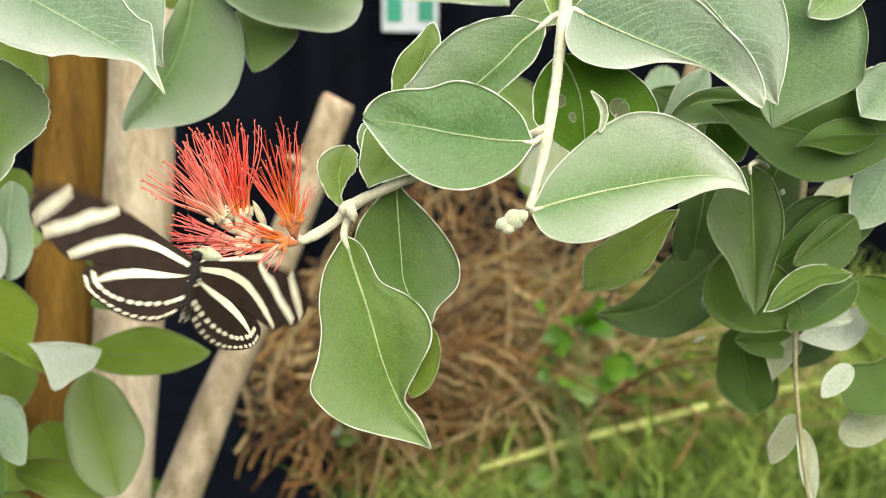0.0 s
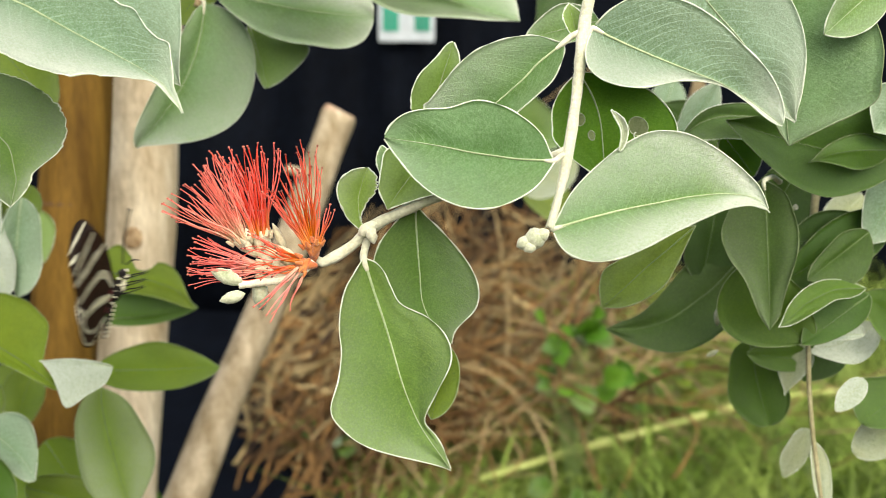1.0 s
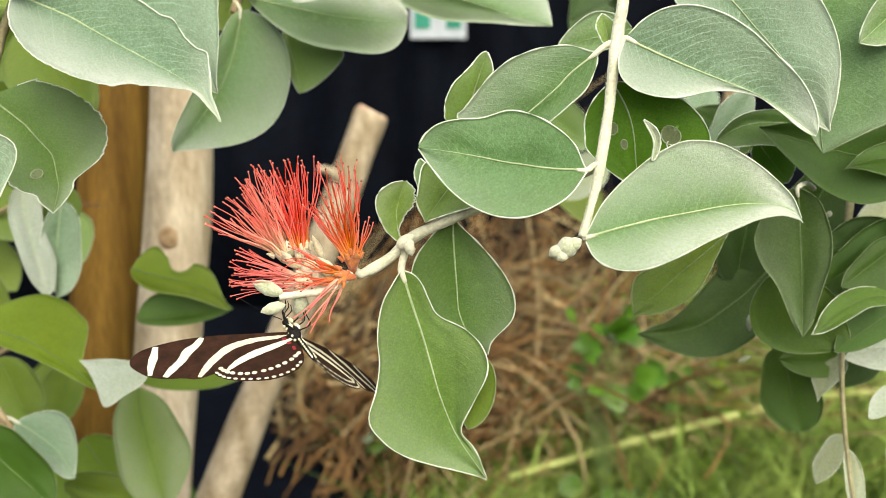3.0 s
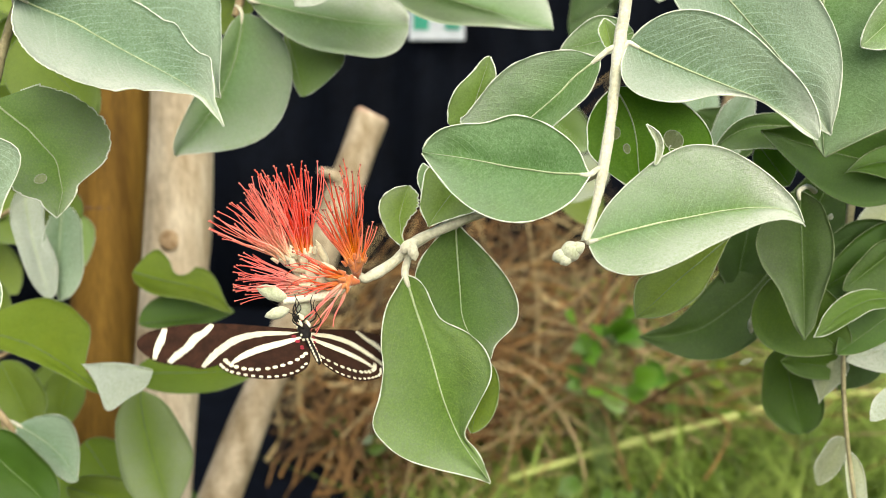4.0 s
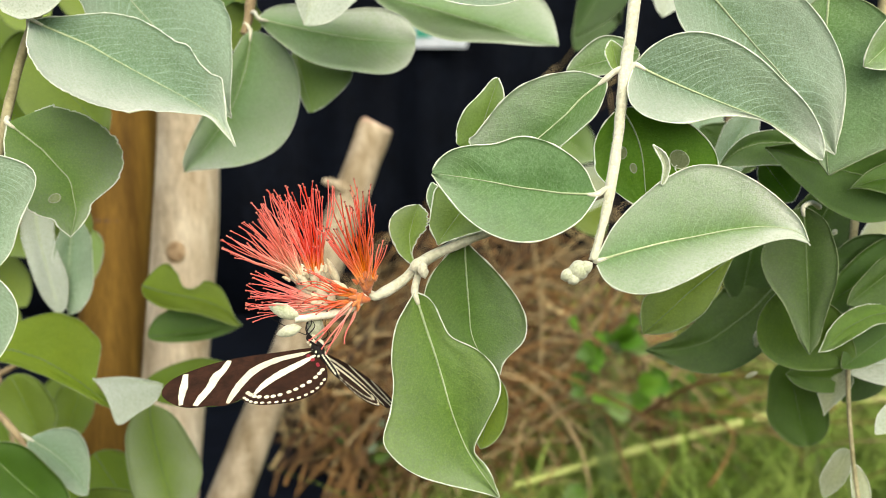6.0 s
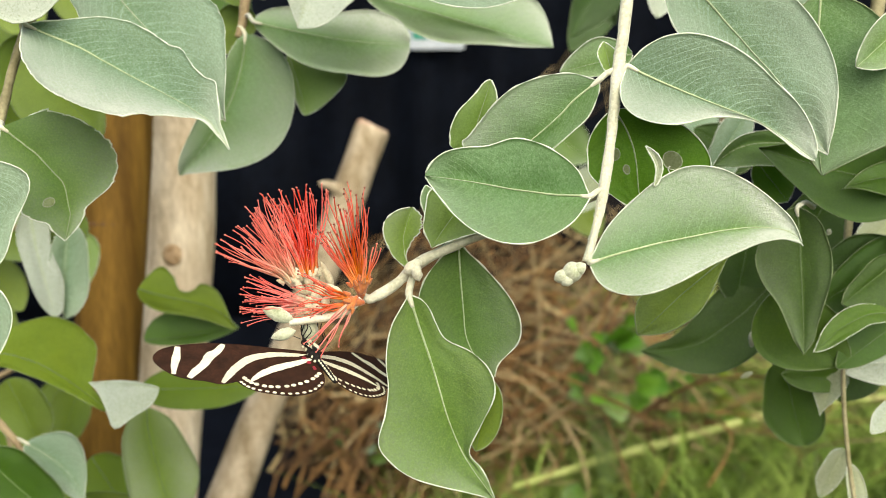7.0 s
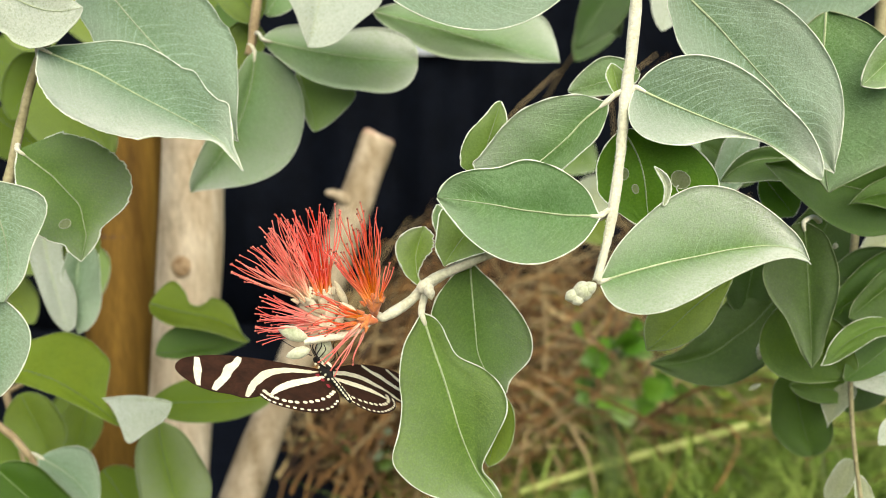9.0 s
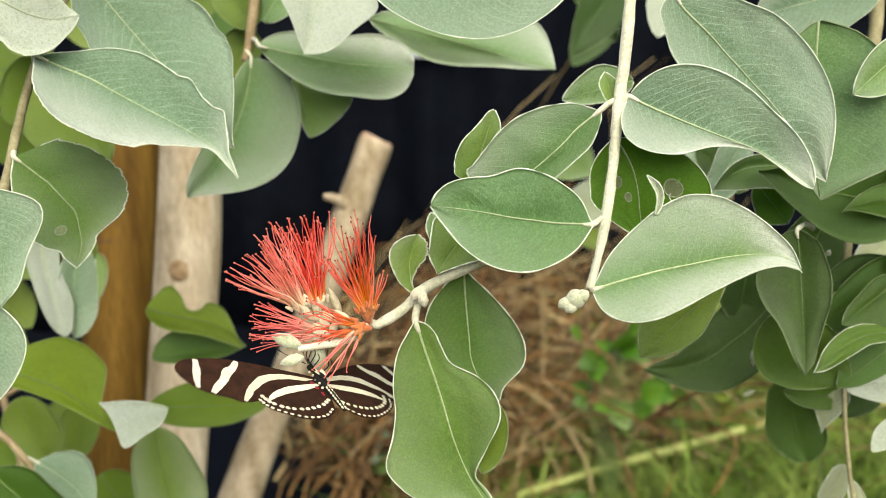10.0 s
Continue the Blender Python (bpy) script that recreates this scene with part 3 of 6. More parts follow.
def dry_stems():
    """A loose heap of dry arching stems."""
    rng = np.random.default_rng(4)
    curves = []
    for i in range(1050):
        cx, cy = rng.normal(0.13, 0.33), rng.uniform(1.75, 3.0)
        if cx < -0.42:
            continue
        h = 0.62 * math.exp(-((cx - 0.12) / 0.38) ** 2) * (0.5 + 0.5 * (cy - 1.7) / 1.3)
        z0 = rng.uniform(0.0, 1.0) * h
        an = rng.uniform(0, 2 * math.pi)
        ln = rng.uniform(0.2, 0.85)
        d = np.array([math.cos(an), 0.35 * math.sin(an), rng.normal(0.15, 0.4)])
        d /= np.linalg.norm(d)
        p = np.array([cx, cy, z0 + 0.02])
        pts = []
        c = rng.normal(0, 1, 3) * 0.55
        for k in range(12):
            pts.append(p.copy())
            d = d + c * 0.24 + rng.normal(0, 0.05, 3) + np.array([0, 0, -0.07])
            d /= np.linalg.norm(d)
            p = p + d * ln / 12
            p[2] = max(p[2], 0.015)
        if any(q[0] / q[1] < -0.215 + 0.36 * q[2] for q in pts):
            continue
        curves.append((pts, rng.uniform(0.0020, 0.0050) if rng.random() < 0.96 else rng.uniform(0.005, 0.008)))
    for i in range(1700):
        cy = rng.uniform(1.75, 2.7)
        p = np.array([cy * rng.uniform(-0.222, 0.01), cy, 0.30 * rng.random() ** 1.4])
        d = np.array([rng.normal(0.5, 0.8), rng.normal(0, 0.3), rng.normal(0.2, 0.5)])
        c = rng.normal(0, 1, 3) * 0.9
        pts = []
        for k in range(12):
            pts.append(p.copy())
            d = d + c * 0.3 + rng.normal(0, 0.05, 3) + np.array([0, 0, -0.08])
            d /= np.linalg.norm(d)
            p = p + d * 0.034
            p[2] = max(p[2], 0.015)
        if all(q[0] / q[1] > -0.224 + 0.36 * q[2] for q in pts):
            curves.append((pts, rng.uniform(0.0020, 0.0056)))
    for i in range(80):
        cy = rng.uniform(1.8, 2.6)
        p = np.array([cy * rng.uniform(0.12, 0.42), cy, rng.uniform(0.02, 0.16)])
        an = rng.uniform(-0.7, 0.7)
        d = np.array([math.cos(an), 0.4 * math.sin(an), rng.normal(0.05, 0.25)])
        c = rng.normal(0, 1, 3) * 0.4
        pts = []
        for k in range(10):
            pts.append(p.copy())
            d = d + c * 0.2 + rng.normal(0, 0.05, 3) + np.array([0, 0, -0.05])
            d /= np.linalg.norm(d)
            p = p + d * 0.04
            p[2] = max(p[2], 0.015)
        curves.append((pts, rng.uniform(0.0018, 0.0042)))
    heap = thing("dry_stem_heap", (0.15, 2.2, 0.0), "tangled heap of dry brown stems on the soil", "dry stems")
    curves.sort(key=lambda c: c[0][0][1])
    for pts, r in curves[:290]:
        o = np.array((0.15, 2.2, 0.0))
        strands("stem", [([p - o for p in pts], r)], [M_HAY_PALE if rng.random() < 0.34 else M_HAY], parent=heap)
    o = np.array((0.15, 2.2, 0.0))
    rest = strands("stem_tangle", [([p - o for p in pts], r) for pts, r in curves[290:]], [M_HAY, M_HAY_PALE], parent=heap)
    rest["kind"] = "stuff"


def grass():
    rng = np.random.default_rng(8)
    vs, fs = [], []
    for i in range(60000):
        if i < 40000:
            x, y = rng.uniform(-0.9, 2.4), rng.uniform(1.3, 3.25)
            if x > 1.6 + 0.8 * rng.random() or y < 1.3 + 0.3 * rng.random() and rng.random() < 0.8:
                continue
        else:
            x, y = rng.normal(0.8, 2.2), rng.uniform(-2.5, 3.25)
            if -0.9 < x < 2.4 and y > 1.3 or abs(x) < 0.6 and abs(y) < 0.9:
                continue
        dens = 1.0 if x > 0.15 + 0.25 * noise.noise(Vector((x * 2, y * 2, 1))) - 0.25 * (2.2 - y) else (0.95 if y < 2.25 and x > -0.3 else 0.34)
        if rng.random() > dens or y > 1.2 and (x / y < -0.09 or x < 0.0 and rng.random() < 0.6):
            continue
        h = rng.uniform(0.05, 0.18) * (1.3 if x > 0.4 else 0.85)
        if i % 9 == 0 and y > 1.2:
            h *= rng.uniform(1.3, 1.9)
        an = rng.uniform(0, 2 * math.pi)
        lean = rng.uniform(0.3, 1.5) * h
        dx, dy = math.cos(an), math.sin(an)
        w = rng.uniform(0.002, 0.0065)
        s = len(vs)
        for k in range(4):
            q = k / 3
            c = (x + dx * lean * q * q, y + dy * lean * q * q, h * (q - 0.25 * q * q))
            ww = w * (1 - q) + 0.0003
            vs.append((c[0] - dy * ww, c[1] + dx * ww, c[2]))
            vs.append((c[0] + dy * ww, c[1] - dx * ww, c[2]))
        for k in range(3):
            a0 = s + 2 * k
            fs.append((a0, a0 + 1, a0 + 3, a0 + 2))
    me = bpy.data.meshes.new("grass")
    me.from_pydata(vs, [], fs)
    me.materials.append(M_GRASS)
    tagged(new("grass", me), "bright green rough grass around the dry stems", "grass", kind="stuff")


def weed(root, height, spread, count, mats, seed, size=1.0):
    """A broad-leaved weed: leaves on thin stalks from one root."""
    w = thing("weed", root, "broad-leaved green weed growing among dry stems", "weed", "weeds in the grass")
    rng = random.Random(seed)
    r = Vector(root)
    for i in range(count):
        an = rng.uniform(-1, 1)
        base = r + Vector((an * spread * rng.uniform(0.3, 1), rng.uniform(-0.04, 0.04), height * rng.uniform(0.55, 1.0)))
        tip = base + Vector((an * 0.05 + rng.uniform(-0.03, 0.03), -0.035, rng.uniform(-0.03, 0.035))).normalized() * size * rng.uniform(0.030, 0.062)
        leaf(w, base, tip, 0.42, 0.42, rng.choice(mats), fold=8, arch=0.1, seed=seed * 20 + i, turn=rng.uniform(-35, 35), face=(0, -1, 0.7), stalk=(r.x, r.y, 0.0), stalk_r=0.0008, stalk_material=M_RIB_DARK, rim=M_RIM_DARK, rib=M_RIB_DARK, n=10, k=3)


def weeds():
    x, y, _ = (0.3062, 1.7245, 0.2344)
    weed((x, y, 0.0), 0.40, 0.07, 18, (M_LEAF_MID, M_LEAF_BRIGHT, M_LEAF_DEEP, M_LEAF_BRIGHT), 12, 1.15)
    x, y, _ = (0.5424, 1.9120, 0.1459)
    weed((x, y, 0.0), 0.24, 0.12, 18, (M_LEAF_OLIVE, M_LEAF_DEEP), 13)
    x, y, _ = (0.3289, 1.6531, 0.1174)
    weed((x, y, 0.0), 0.09, 0.12, 8, (M_LEAF_OLIVE, M_LEAF_MID), 14)
    x, y, _ = (-0.1627, 1.8085, 0.1350)
    weed((x, y, 0.0), 0.18, 0.05, 6, (M_LEAF_GREY, M_LEAF_MID, M_LEAF_GREY), 15, 0.9)
    x, y, _ = (-0.4178, 1.5031, 0.1307)
    weed((x, y, 0.0), 0.13, 0.05, 8, (M_LEAF_DEEP, M_LEAF_OLIVE), 16)


def fallen_stalk():
    b = thing("fallen_stalk", (0.1607, 1.7403, 0.0360), "long pale green stalk lying on the grass", "stalk")
    tube("stem", [(0.1242, 1.6914, 0.0817), (0.2943, 1.7566, 0.1060), (0.4865, 1.8216, 0.1291), (0.6515, 1.8762, 0.1506), (0.8362, 1.9294, 0.1647), (1.0488, 1.9702, 0.1655)], [0.006, 0.0082, 0.0085, 0.008, 0.007, 0.004], M_STRAW, b, 10, 6, 0.15)


ground()
curtain()
weeds()
fallen_stalk()
exit_sign()
dry_stems()
grass()
POST = post("timber_post", [(-0.2373, 0.7400, 0.9859), (-0.2402, 0.7097, 0.8137), (-0.2448, 0.6945, 0.7276), (-0.2523, 0.6750, 0.6169), (-0.2598, 0.6562, 0.5102), (-0.2681, 0.6309, 0.3667), (-0.2806, 0.5687, 0.0141)], [0.0240, 0.0238, 0.0241, 0.0240, 0.0245, 0.025, 0.027], M_POST, "brown debarked timber post beside a pale one", "post", 0.03)
for zy, rr in (((-0.2448, 0.6951, 0.7308), 0.0245),):
    bm = bmesh.new()
    o = local(POST, [zy])[0]
    tube_into(bm, [o + Vector((0, 0, -0.0022)), o, o + Vector((0, 0, 0.0022))], [rr - 0.0008, rr + 0.0002, rr - 0.0008], 24, 3, 0.07)
    mesh_object("growth_ring", bm, M_RING, POST)
post("pale_post", [(-0.2160, 0.8458, 1.0096), (-0.2255, 0.8111, 0.8128), (-0.2303, 0.7896, 0.6909), (-0.2398, 0.7664, 0.5597), (-0.2484, 0.7433, 0.4285), (-0.2541, 0.7169, 0.2786), (-0.2612, 0.6698, 0.0115)], [0.032, 0.033, 0.034, 0.033, 0.034, 0.035, 0.036], M_PALE_WOOD, "pale knotty barkless timber post", "post", 0.05, knots=[((-0.2207, 0.7561, 0.6941), 0.0085)])
CUT = post("cut_branch", [(-0.0775, 1.0190, 0.7825), (-0.1094, 0.9932, 0.6938), (-0.1496, 0.9648, 0.5907), (-0.1947, 0.9369, 0.4897), (-0.2331, 0.9093, 0.3908), (-0.3017, 0.8582, 0.2160), (-0.3606, 0.7921, 0.0141)], [0.0185, 0.0185, 0.019, 0.020, 0.022, 0.024, 0.026], M_POLE, "pale leaning branch with a sawn end", "branch", 0.10)
bm = bmesh.new()
tube_into(bm, local(CUT, [(-0.1083, 0.9875, 0.7194), (-0.1195, 0.9838, 0.7268), (-0.1301, 0.9842, 0.7292)]), [0.008, 0.005, 0.0025], 10, 4, 0.25)
mesh_object("stub", bm, M_POLE, CUT)
bm = bmesh.new()
tube_into(bm, local(CUT, [(-0.0775, 1.0190, 0.7825), (-0.0763, 1.0196, 0.7860), (-0.0757, 1.0198, 0.7872)]), [0.0183, 0.0172, 0.014], 20, 3, 0.1)
mesh_object("sawn_end", bm, M_CUT, CUT)


# ------------------------------------------------------------ the flowering tree, branch by branch
def tree_limb():
    b = thing("tree_limb", (-0.2373, 0.7386, 0.9777), "brown limb from which the leafy branches hang", "branch", "branches of the tree")
    tube("limb", [(-0.2365, 0.7382, 0.9756), (-0.1512, 0.5961, 0.9757), (-0.0850, 0.5013, 0.9561), (0.0034, 0.3869, 0.9412), (0.0636, 0.3137, 0.9174)], [0.010, 0.0075, 0.006, 0.0045, 0.003], M_TWIG_BROWN, b, 12, 8, 0.15)


def hanging_branch():
    b = thing("hanging_branch", (0.0570, 0.2975, 0.8544), "pale felted twig with grey-green oval leaves and an end bud", "branch", "branches of the tree")
    tube("stem", [(0.0631, 0.3114, 0.9159), (0.0579, 0.3012, 0.8697), (0.0550, 0.2957, 0.8443), (0.0527, 0.2922, 0.8300), (0.0503, 0.2870, 0.8124), (0.0473, 0.2818, 0.7943), (0.0445, 0.2788, 0.7829), (0.0416, 0.2761, 0.7735)], [0.0021, 0.0019, 0.0018, 0.0019, 0.0015, 0.0017, 0.0011, 0.0012], M_TWIG, b, 12, 6, 0.25)
    fuzz(b, [(0.0579, 0.3012, 0.8697), (0.0550, 0.2957, 0.8443), (0.0527, 0.2922, 0.8300), (0.0503, 0.2870, 0.8124), (0.0473, 0.2818, 0.7943), (0.0445, 0.2788, 0.7829), (0.0416, 0.2761, 0.7735)], (0.0019, 0.0018, 0.0019, 0.0015, 0.0017, 0.0011, 0.0012), 1500, 61)
    # end bud
    bm = bmesh.new()
    o = local(b, [(0.0368, 0.2746, 0.7706)])[0]
    for i, (dx, dz, ln, r) in enumerate(((0.0004, 0.0, 0.0072, 0.0030), (-0.0028, -0.0012, 0.0050, 0.0021), (0.0022, 0.0012, 0.0050, 0.0020), (-0.0012, -0.0022, 0.0044, 0.0018))):
        blob_into(bm, o + Vector((dx, -0.0004 * i, dz)), (-0.85, -0.1, -0.25 - 0.15 * i), ln, r, 7, 10, 0.25)
    mesh_object("bud", bm, M_BUD, b)
    leaf(b, (0.0557, 0.2919, 0.8311), (0.1081, 0.2763, 0.8032), (0.000, 0.097, 0.198, 0.266, 0.290, 0.270, 0.198, 0.155, 0.108, 0.054, 0.000), (0.000, 0.125, 0.210, 0.236, 0.198, 0.059, 0.007, 0.017, 0.027, 0.019, 0.000), material=M_LEAF_GREY, spine=(0.000, -0.001, -0.005, -0.004, 0.006, 0.016, 0.036, 0.033, 0.018, 0.005, 0.000), face=(-0.28, -0.96, 0.01), turn=-20, felt_gloss=(0.12, 0.75, 0.8), flare=(10, 25), fold=11, arch=0.03, wave=0.1, stalk=(0.0531, 0.292, 0.8288), n=60, k=10, seed=1)
    leaf(b, (0.0712, 0.3036, 0.8634), (0.1188, 0.2940, 0.8035), (0.000, 0.052, 0.148, 0.185, 0.252, 0.266, 0.248, 0.189, 0.093, 0.016, 0.000), (0.000, 0.081, 0.120, 0.182, 0.194, 0.171, 0.131, 0.092, 0.059, 0.025, 0.000), material=M_LEAF_GREY, spine=(0.000, -0.004, -0.006, 0.007, 0.014, 0.022, 0.025, 0.022, 0.015, 0.008, 0.000), face=(-0.3, -0.95, -0.02), turn=-22, felt_gloss=(0.2, 0.3, 0.3), fold=7, wave=0.1, stalk=(0.0597, 0.3033, 0.87), n=44, k=9, seed=2)
    leaf(b, (0.1258, 0.3240, 0.8551), (0.1253, 0.3134, 0.7952), (0.000, 0.085, 0.227, 0.344, 0.437, 0.476, 0.467, 0.434, 0.207, 0.052, 0.000), (0.000, 0.051, 0.116, 0.147, 0.142, 0.132, 0.108, 0.078, 0.053, 0.016, 0.000), material=M_LEAF, spine=(0.000, -0.002, -0.007, -0.015, -0.015, -0.015, -0.016, -0.016, -0.009, -0.003, 0.000), face=(-0.3, -0.95, 0.03), fold=6, wave=0.2, felt_gloss=(0.1, 0.15, 0.25), rim=M_RIM_DARK, n=44, k=9, seed=3)
    leaf(b, (0.0426, 0.2761, 0.7732), (0.1038, 0.2710, 0.7790), (0.000, 0.043, 0.138, 0.222, 0.297, 0.338, 0.294, 0.204, 0.118, 0.063, 0.000), (0.000, 0.110, 0.199, 0.251, 0.248, 0.193, 0.144, 0.098, 0.064, 0.044, 0.000), material=M_LEAF, spine=(0.000, 0.005, 0.020, 0.042, 0.067, 0.083, 0.103, 0.108, 0.090, 0.048, 0.000), face=(-0.26, -0.96, 0.15), turn=-16, felt_gloss=(0.5, 0.75, 0.9), flare=(0, 25), fold=13, wave=0.08, stalk=(0.042, 0.2762, 0.7742), n=60, k=10, seed=4)
    leaf(b, (0.0430, 0.2805, 0.7926), (-0.0064, 0.2787, 0.7994), (0.000, 0.057, 0.166, 0.251, 0.322, 0.335, 0.308, 0.227, 0.117, 0.035, 0.000), (0.000, 0.040, 0.151, 0.236, 0.289, 0.304, 0.229, 0.194, 0.149, 0.078, 0.000), material=M_LEAF, spine=(0.000, 0.002, 0.008, 0.017, 0.016, 0.016, 0.005, 0.001, 0.001, 0.002, 0.000), face=(-0.07, -0.99, 0.08), turn=10, felt_gloss=(0.15, 0.05, 0.1), fold=11, wave=0.1, stalk=(0.047, 0.2818, 0.7943), n=60, k=10, rag=(0.0, 0.0), seed=5)
    leaf(b, (0.0468, 0.2927, 0.8268), (0.0117, 0.2985, 0.7972), (0.000, 0.044, 0.099, 0.154, 0.145, 0.145, 0.148, 0.117, 0.092, 0.024, 0.000), (0.000, 0.036, 0.142, 0.228, 0.314, 0.355, 0.344, 0.318, 0.285, 0.258, 0.000), material=M_LEAF, spine=(0.000, -0.000, -0.002, -0.004, 0.016, 0.021, 0.018, 0.020, 0.009, 0.001, 0.000), face=(-0.1, -0.99, 0.03), turn=12, fold=8, wave=0.1, felt_gloss=(0.1, 0.3, 0.1), stalk=(0.0524, 0.2922, 0.8301), n=40, k=9, seed=6)
    leaf(b, (0.0050, 0.3039, 0.8045), (0.0144, 0.3019, 0.8274), (0.000, 0.169, 0.219, 0.282, 0.307, 0.276, 0.198, 0.131, 0.093, 0.049, 0.000), (0.000, 0.024, 0.099, 0.113, 0.114, 0.141, 0.150, 0.153, 0.100, 0.028, 0.000), material=M_LEAF_YOUNG, spine=(0.000, -0.004, -0.016, -0.034, -0.048, -0.037, -0.025, -0.015, -0.007, -0.002, 0.000), face=(-0.04, -1.0, 0.02), fold=12, n=36, k=7, seed=7)
    leaf(b, (0.0512, 0.2951, 0.8292), (0.0492, 0.2988, 0.8388), 0.30, 0.30, M_LEAF_YOUNG, peak=0.45, fold=15, seed=8)
    leaf(b, (0.0659, 0.3380, 0.8363), (0.0404, 0.3369, 0.8302), 0.2, 0.3, M_LEAF, peak=0.45, fold=8, seed=9)
    leaf(b, (0.0521, 0.2952, 0.8182), (0.0756, 0.2934, 0.7854), (0.521, 0.523, 1.119, 0.321, -0.068, 0.131), (0.389, 0.422, 0.421, 4.475, 0.057, 1.418), bow=-0.236, bow_at=2.50, face=(-0.21, -0.98, 0.06), turn=-0, material=M_LEAF_BRIGHT, felt_gloss=(0.1, 0.1, 0.1), fold=6, stalk=(0.0509, 0.2892, 0.8191), label="bright green leaf with round pale scars", seed=10, rib=M_RIB, n=90, k=24, holes=[(0.46, 0.50, 0.055, 2.4), (0.34, -0.42, 0.055, 2.2), (0.48, -0.22, 0.035, 2.0)])
    leaf(b, (0.0620, 0.2795, 0.7955), (0.0593, 0.2806, 0.8074), 0.10, 0.11, M_UNDER, peak=0.55, bow=-0.20, fold=30, label="small pale curled young leaf", seed=11)
    return b


def flowering_sprig():
    s = thing("flowering_sprig", (0.0216, 0.2983, 0.7839), "pale felted twig with red brush flowers and grey-green leaves", "branch", "branches of the tree")
    tube("twig", [(0.0476, 0.2822, 0.7938), (0.0314, 0.2983, 0.7839), (0.0119, 0.2994, 0.7787), (0.0011, 0.2996, 0.7743), (-0.0089, 0.2997, 0.7692), (-0.0151, 0.2978, 0.7640), (-0.0214, 0.2960, 0.7598), (-0.0252, 0.2950, 0.7584), (-0.0280, 0.2955, 0.7606)], [0.0013, 0.0016, 0.0017, 0.0018, 0.0019, 0.0016, 0.0017, 0.0015, 0.0008], M_TWIG, s, 12, 6, 0.22)
    leaf(s, (-0.0124, 0.2951, 0.7598), (0.0148, 0.2853, 0.6936), (0.000, 0.012, 0.047, 0.069, 0.077, 0.095, 0.188, 0.241, 0.232, 0.128, 0.029, 0.034, 0.026, 0.012, 0.003, 0.000), (0.000, 0.013, 0.054, 0.114, 0.159, 0.195, 0.217, 0.264, 0.328, 0.300, 0.240, 0.160, 0.088, 0.034, 0.009, 0.000), material=M_LEAF_MID, spine=(0.000, -0.001, -0.004, -0.009, -0.015, -0.020, -0.028, -0.039, -0.051, -0.055, -0.052, -0.038, -0.021, -0.010, -0.002, 0.000), face=(-0.01, -0.95, 0.31), fold=9, wave=0.2, felt_gloss=(0.12, 0.2, 0.2), n=60, k=10, stalk=(-0.0101, 0.2995, 0.7681), stalk_r=0.0012, seed=21)
    leaf(s, (0.0038, 0.3029, 0.7756), (0.0151, 0.2981, 0.7310), (0.000, 0.018, 0.070, 0.163, 0.262, 0.353, 0.399, 0.328, 0.117, 0.028, 0.000), (0.000, 0.052, 0.153, 0.266, 0.317, 0.298, 0.249, 0.184, 0.118, 0.024, 0.000), material=M_LEAF_MID, spine=(0.000, -0.005, -0.021, -0.043, -0.068, -0.094, -0.119, -0.101, -0.053, -0.013, 0.000), face=(-0.03, -0.98, 0.22), fold=7, wave=0.15, felt_gloss=(0.2, 0.12, 0.3), n=44, k=9, stalk=(0.0011, 0.2996, 0.774), seed=22)
    leaf(s, (0.0135, 0.2951, 0.7312), (0.0087, 0.2891, 0.7090), 0.28, 0.2, M_LEAF_BACKLIT, peak=0.55, fold=5, seed=23)
    leaf(s, (0.0119, 0.3019, 0.7925), (-0.0048, 0.2967, 0.7746), (0.000, 0.111, 0.307, 0.391, 0.401, 0.360, 0.252, 0.152, 0.069, 0.017, 0.000), (0.000, 0.053, 0.216, 0.347, 0.423, 0.441, 0.365, 0.286, 0.215, 0.055, 0.000), material=M_LEAF_YOUNG, spine=(0.000, -0.003, -0.012, -0.027, -0.044, -0.064, -0.053, -0.038, -0.020, -0.005, 0.000), face=(-0.05, -0.99, 0.1), fold=10, n=32, k=7, seed=24)
    leaf(s, (-0.0123, 0.2985, 0.7675), (-0.0110, 0.2978, 0.7875), (0.000, 0.052, 0.128, 0.204, 0.263, 0.323, 0.381, 0.379, 0.303, 0.185, 0.000), (0.000, 0.005, 0.020, 0.016, 0.088, 0.186, 0.273, 0.264, 0.187, 0.061, 0.000), material=M_LEAF_YOUNG, spine=(0.000, 0.009, 0.035, 0.077, 0.098, 0.115, 0.090, 0.061, 0.028, 0.007, 0.000), face=(0.04, -0.99, 0.14), fold=22, felt_gloss=(0.25, 0.1, 0.2), stalk=(-0.0105, 0.2995, 0.7681), n=60, k=8, rag=(0.0, 0.4), label="small round leaf with a bite out of it", seed=25)
    bm = bmesh.new()
    blob_into(bm, local(s, [(-0.0110, 0.2941, 0.7689)])[0], (0.8, 0, 0.5), 0.0070, 0.0022, 8, 12, 0.3)
    blob_into(bm, local(s, [(-0.0095, 0.2923, 0.7674)])[0], (-0.2, 0, 1), 0.0060, 0.0017, 8, 12, 0.3)
    mesh_object("node", bm, M_TWIG, s)
    leaf(s, (-0.0040, 0.3019, 0.7813), (-0.0067, 0.3041, 0.7939), 0.22, 0.24, M_LEAF, peak=0.5, fold=8, seed=26)
    flower(s)
    return s


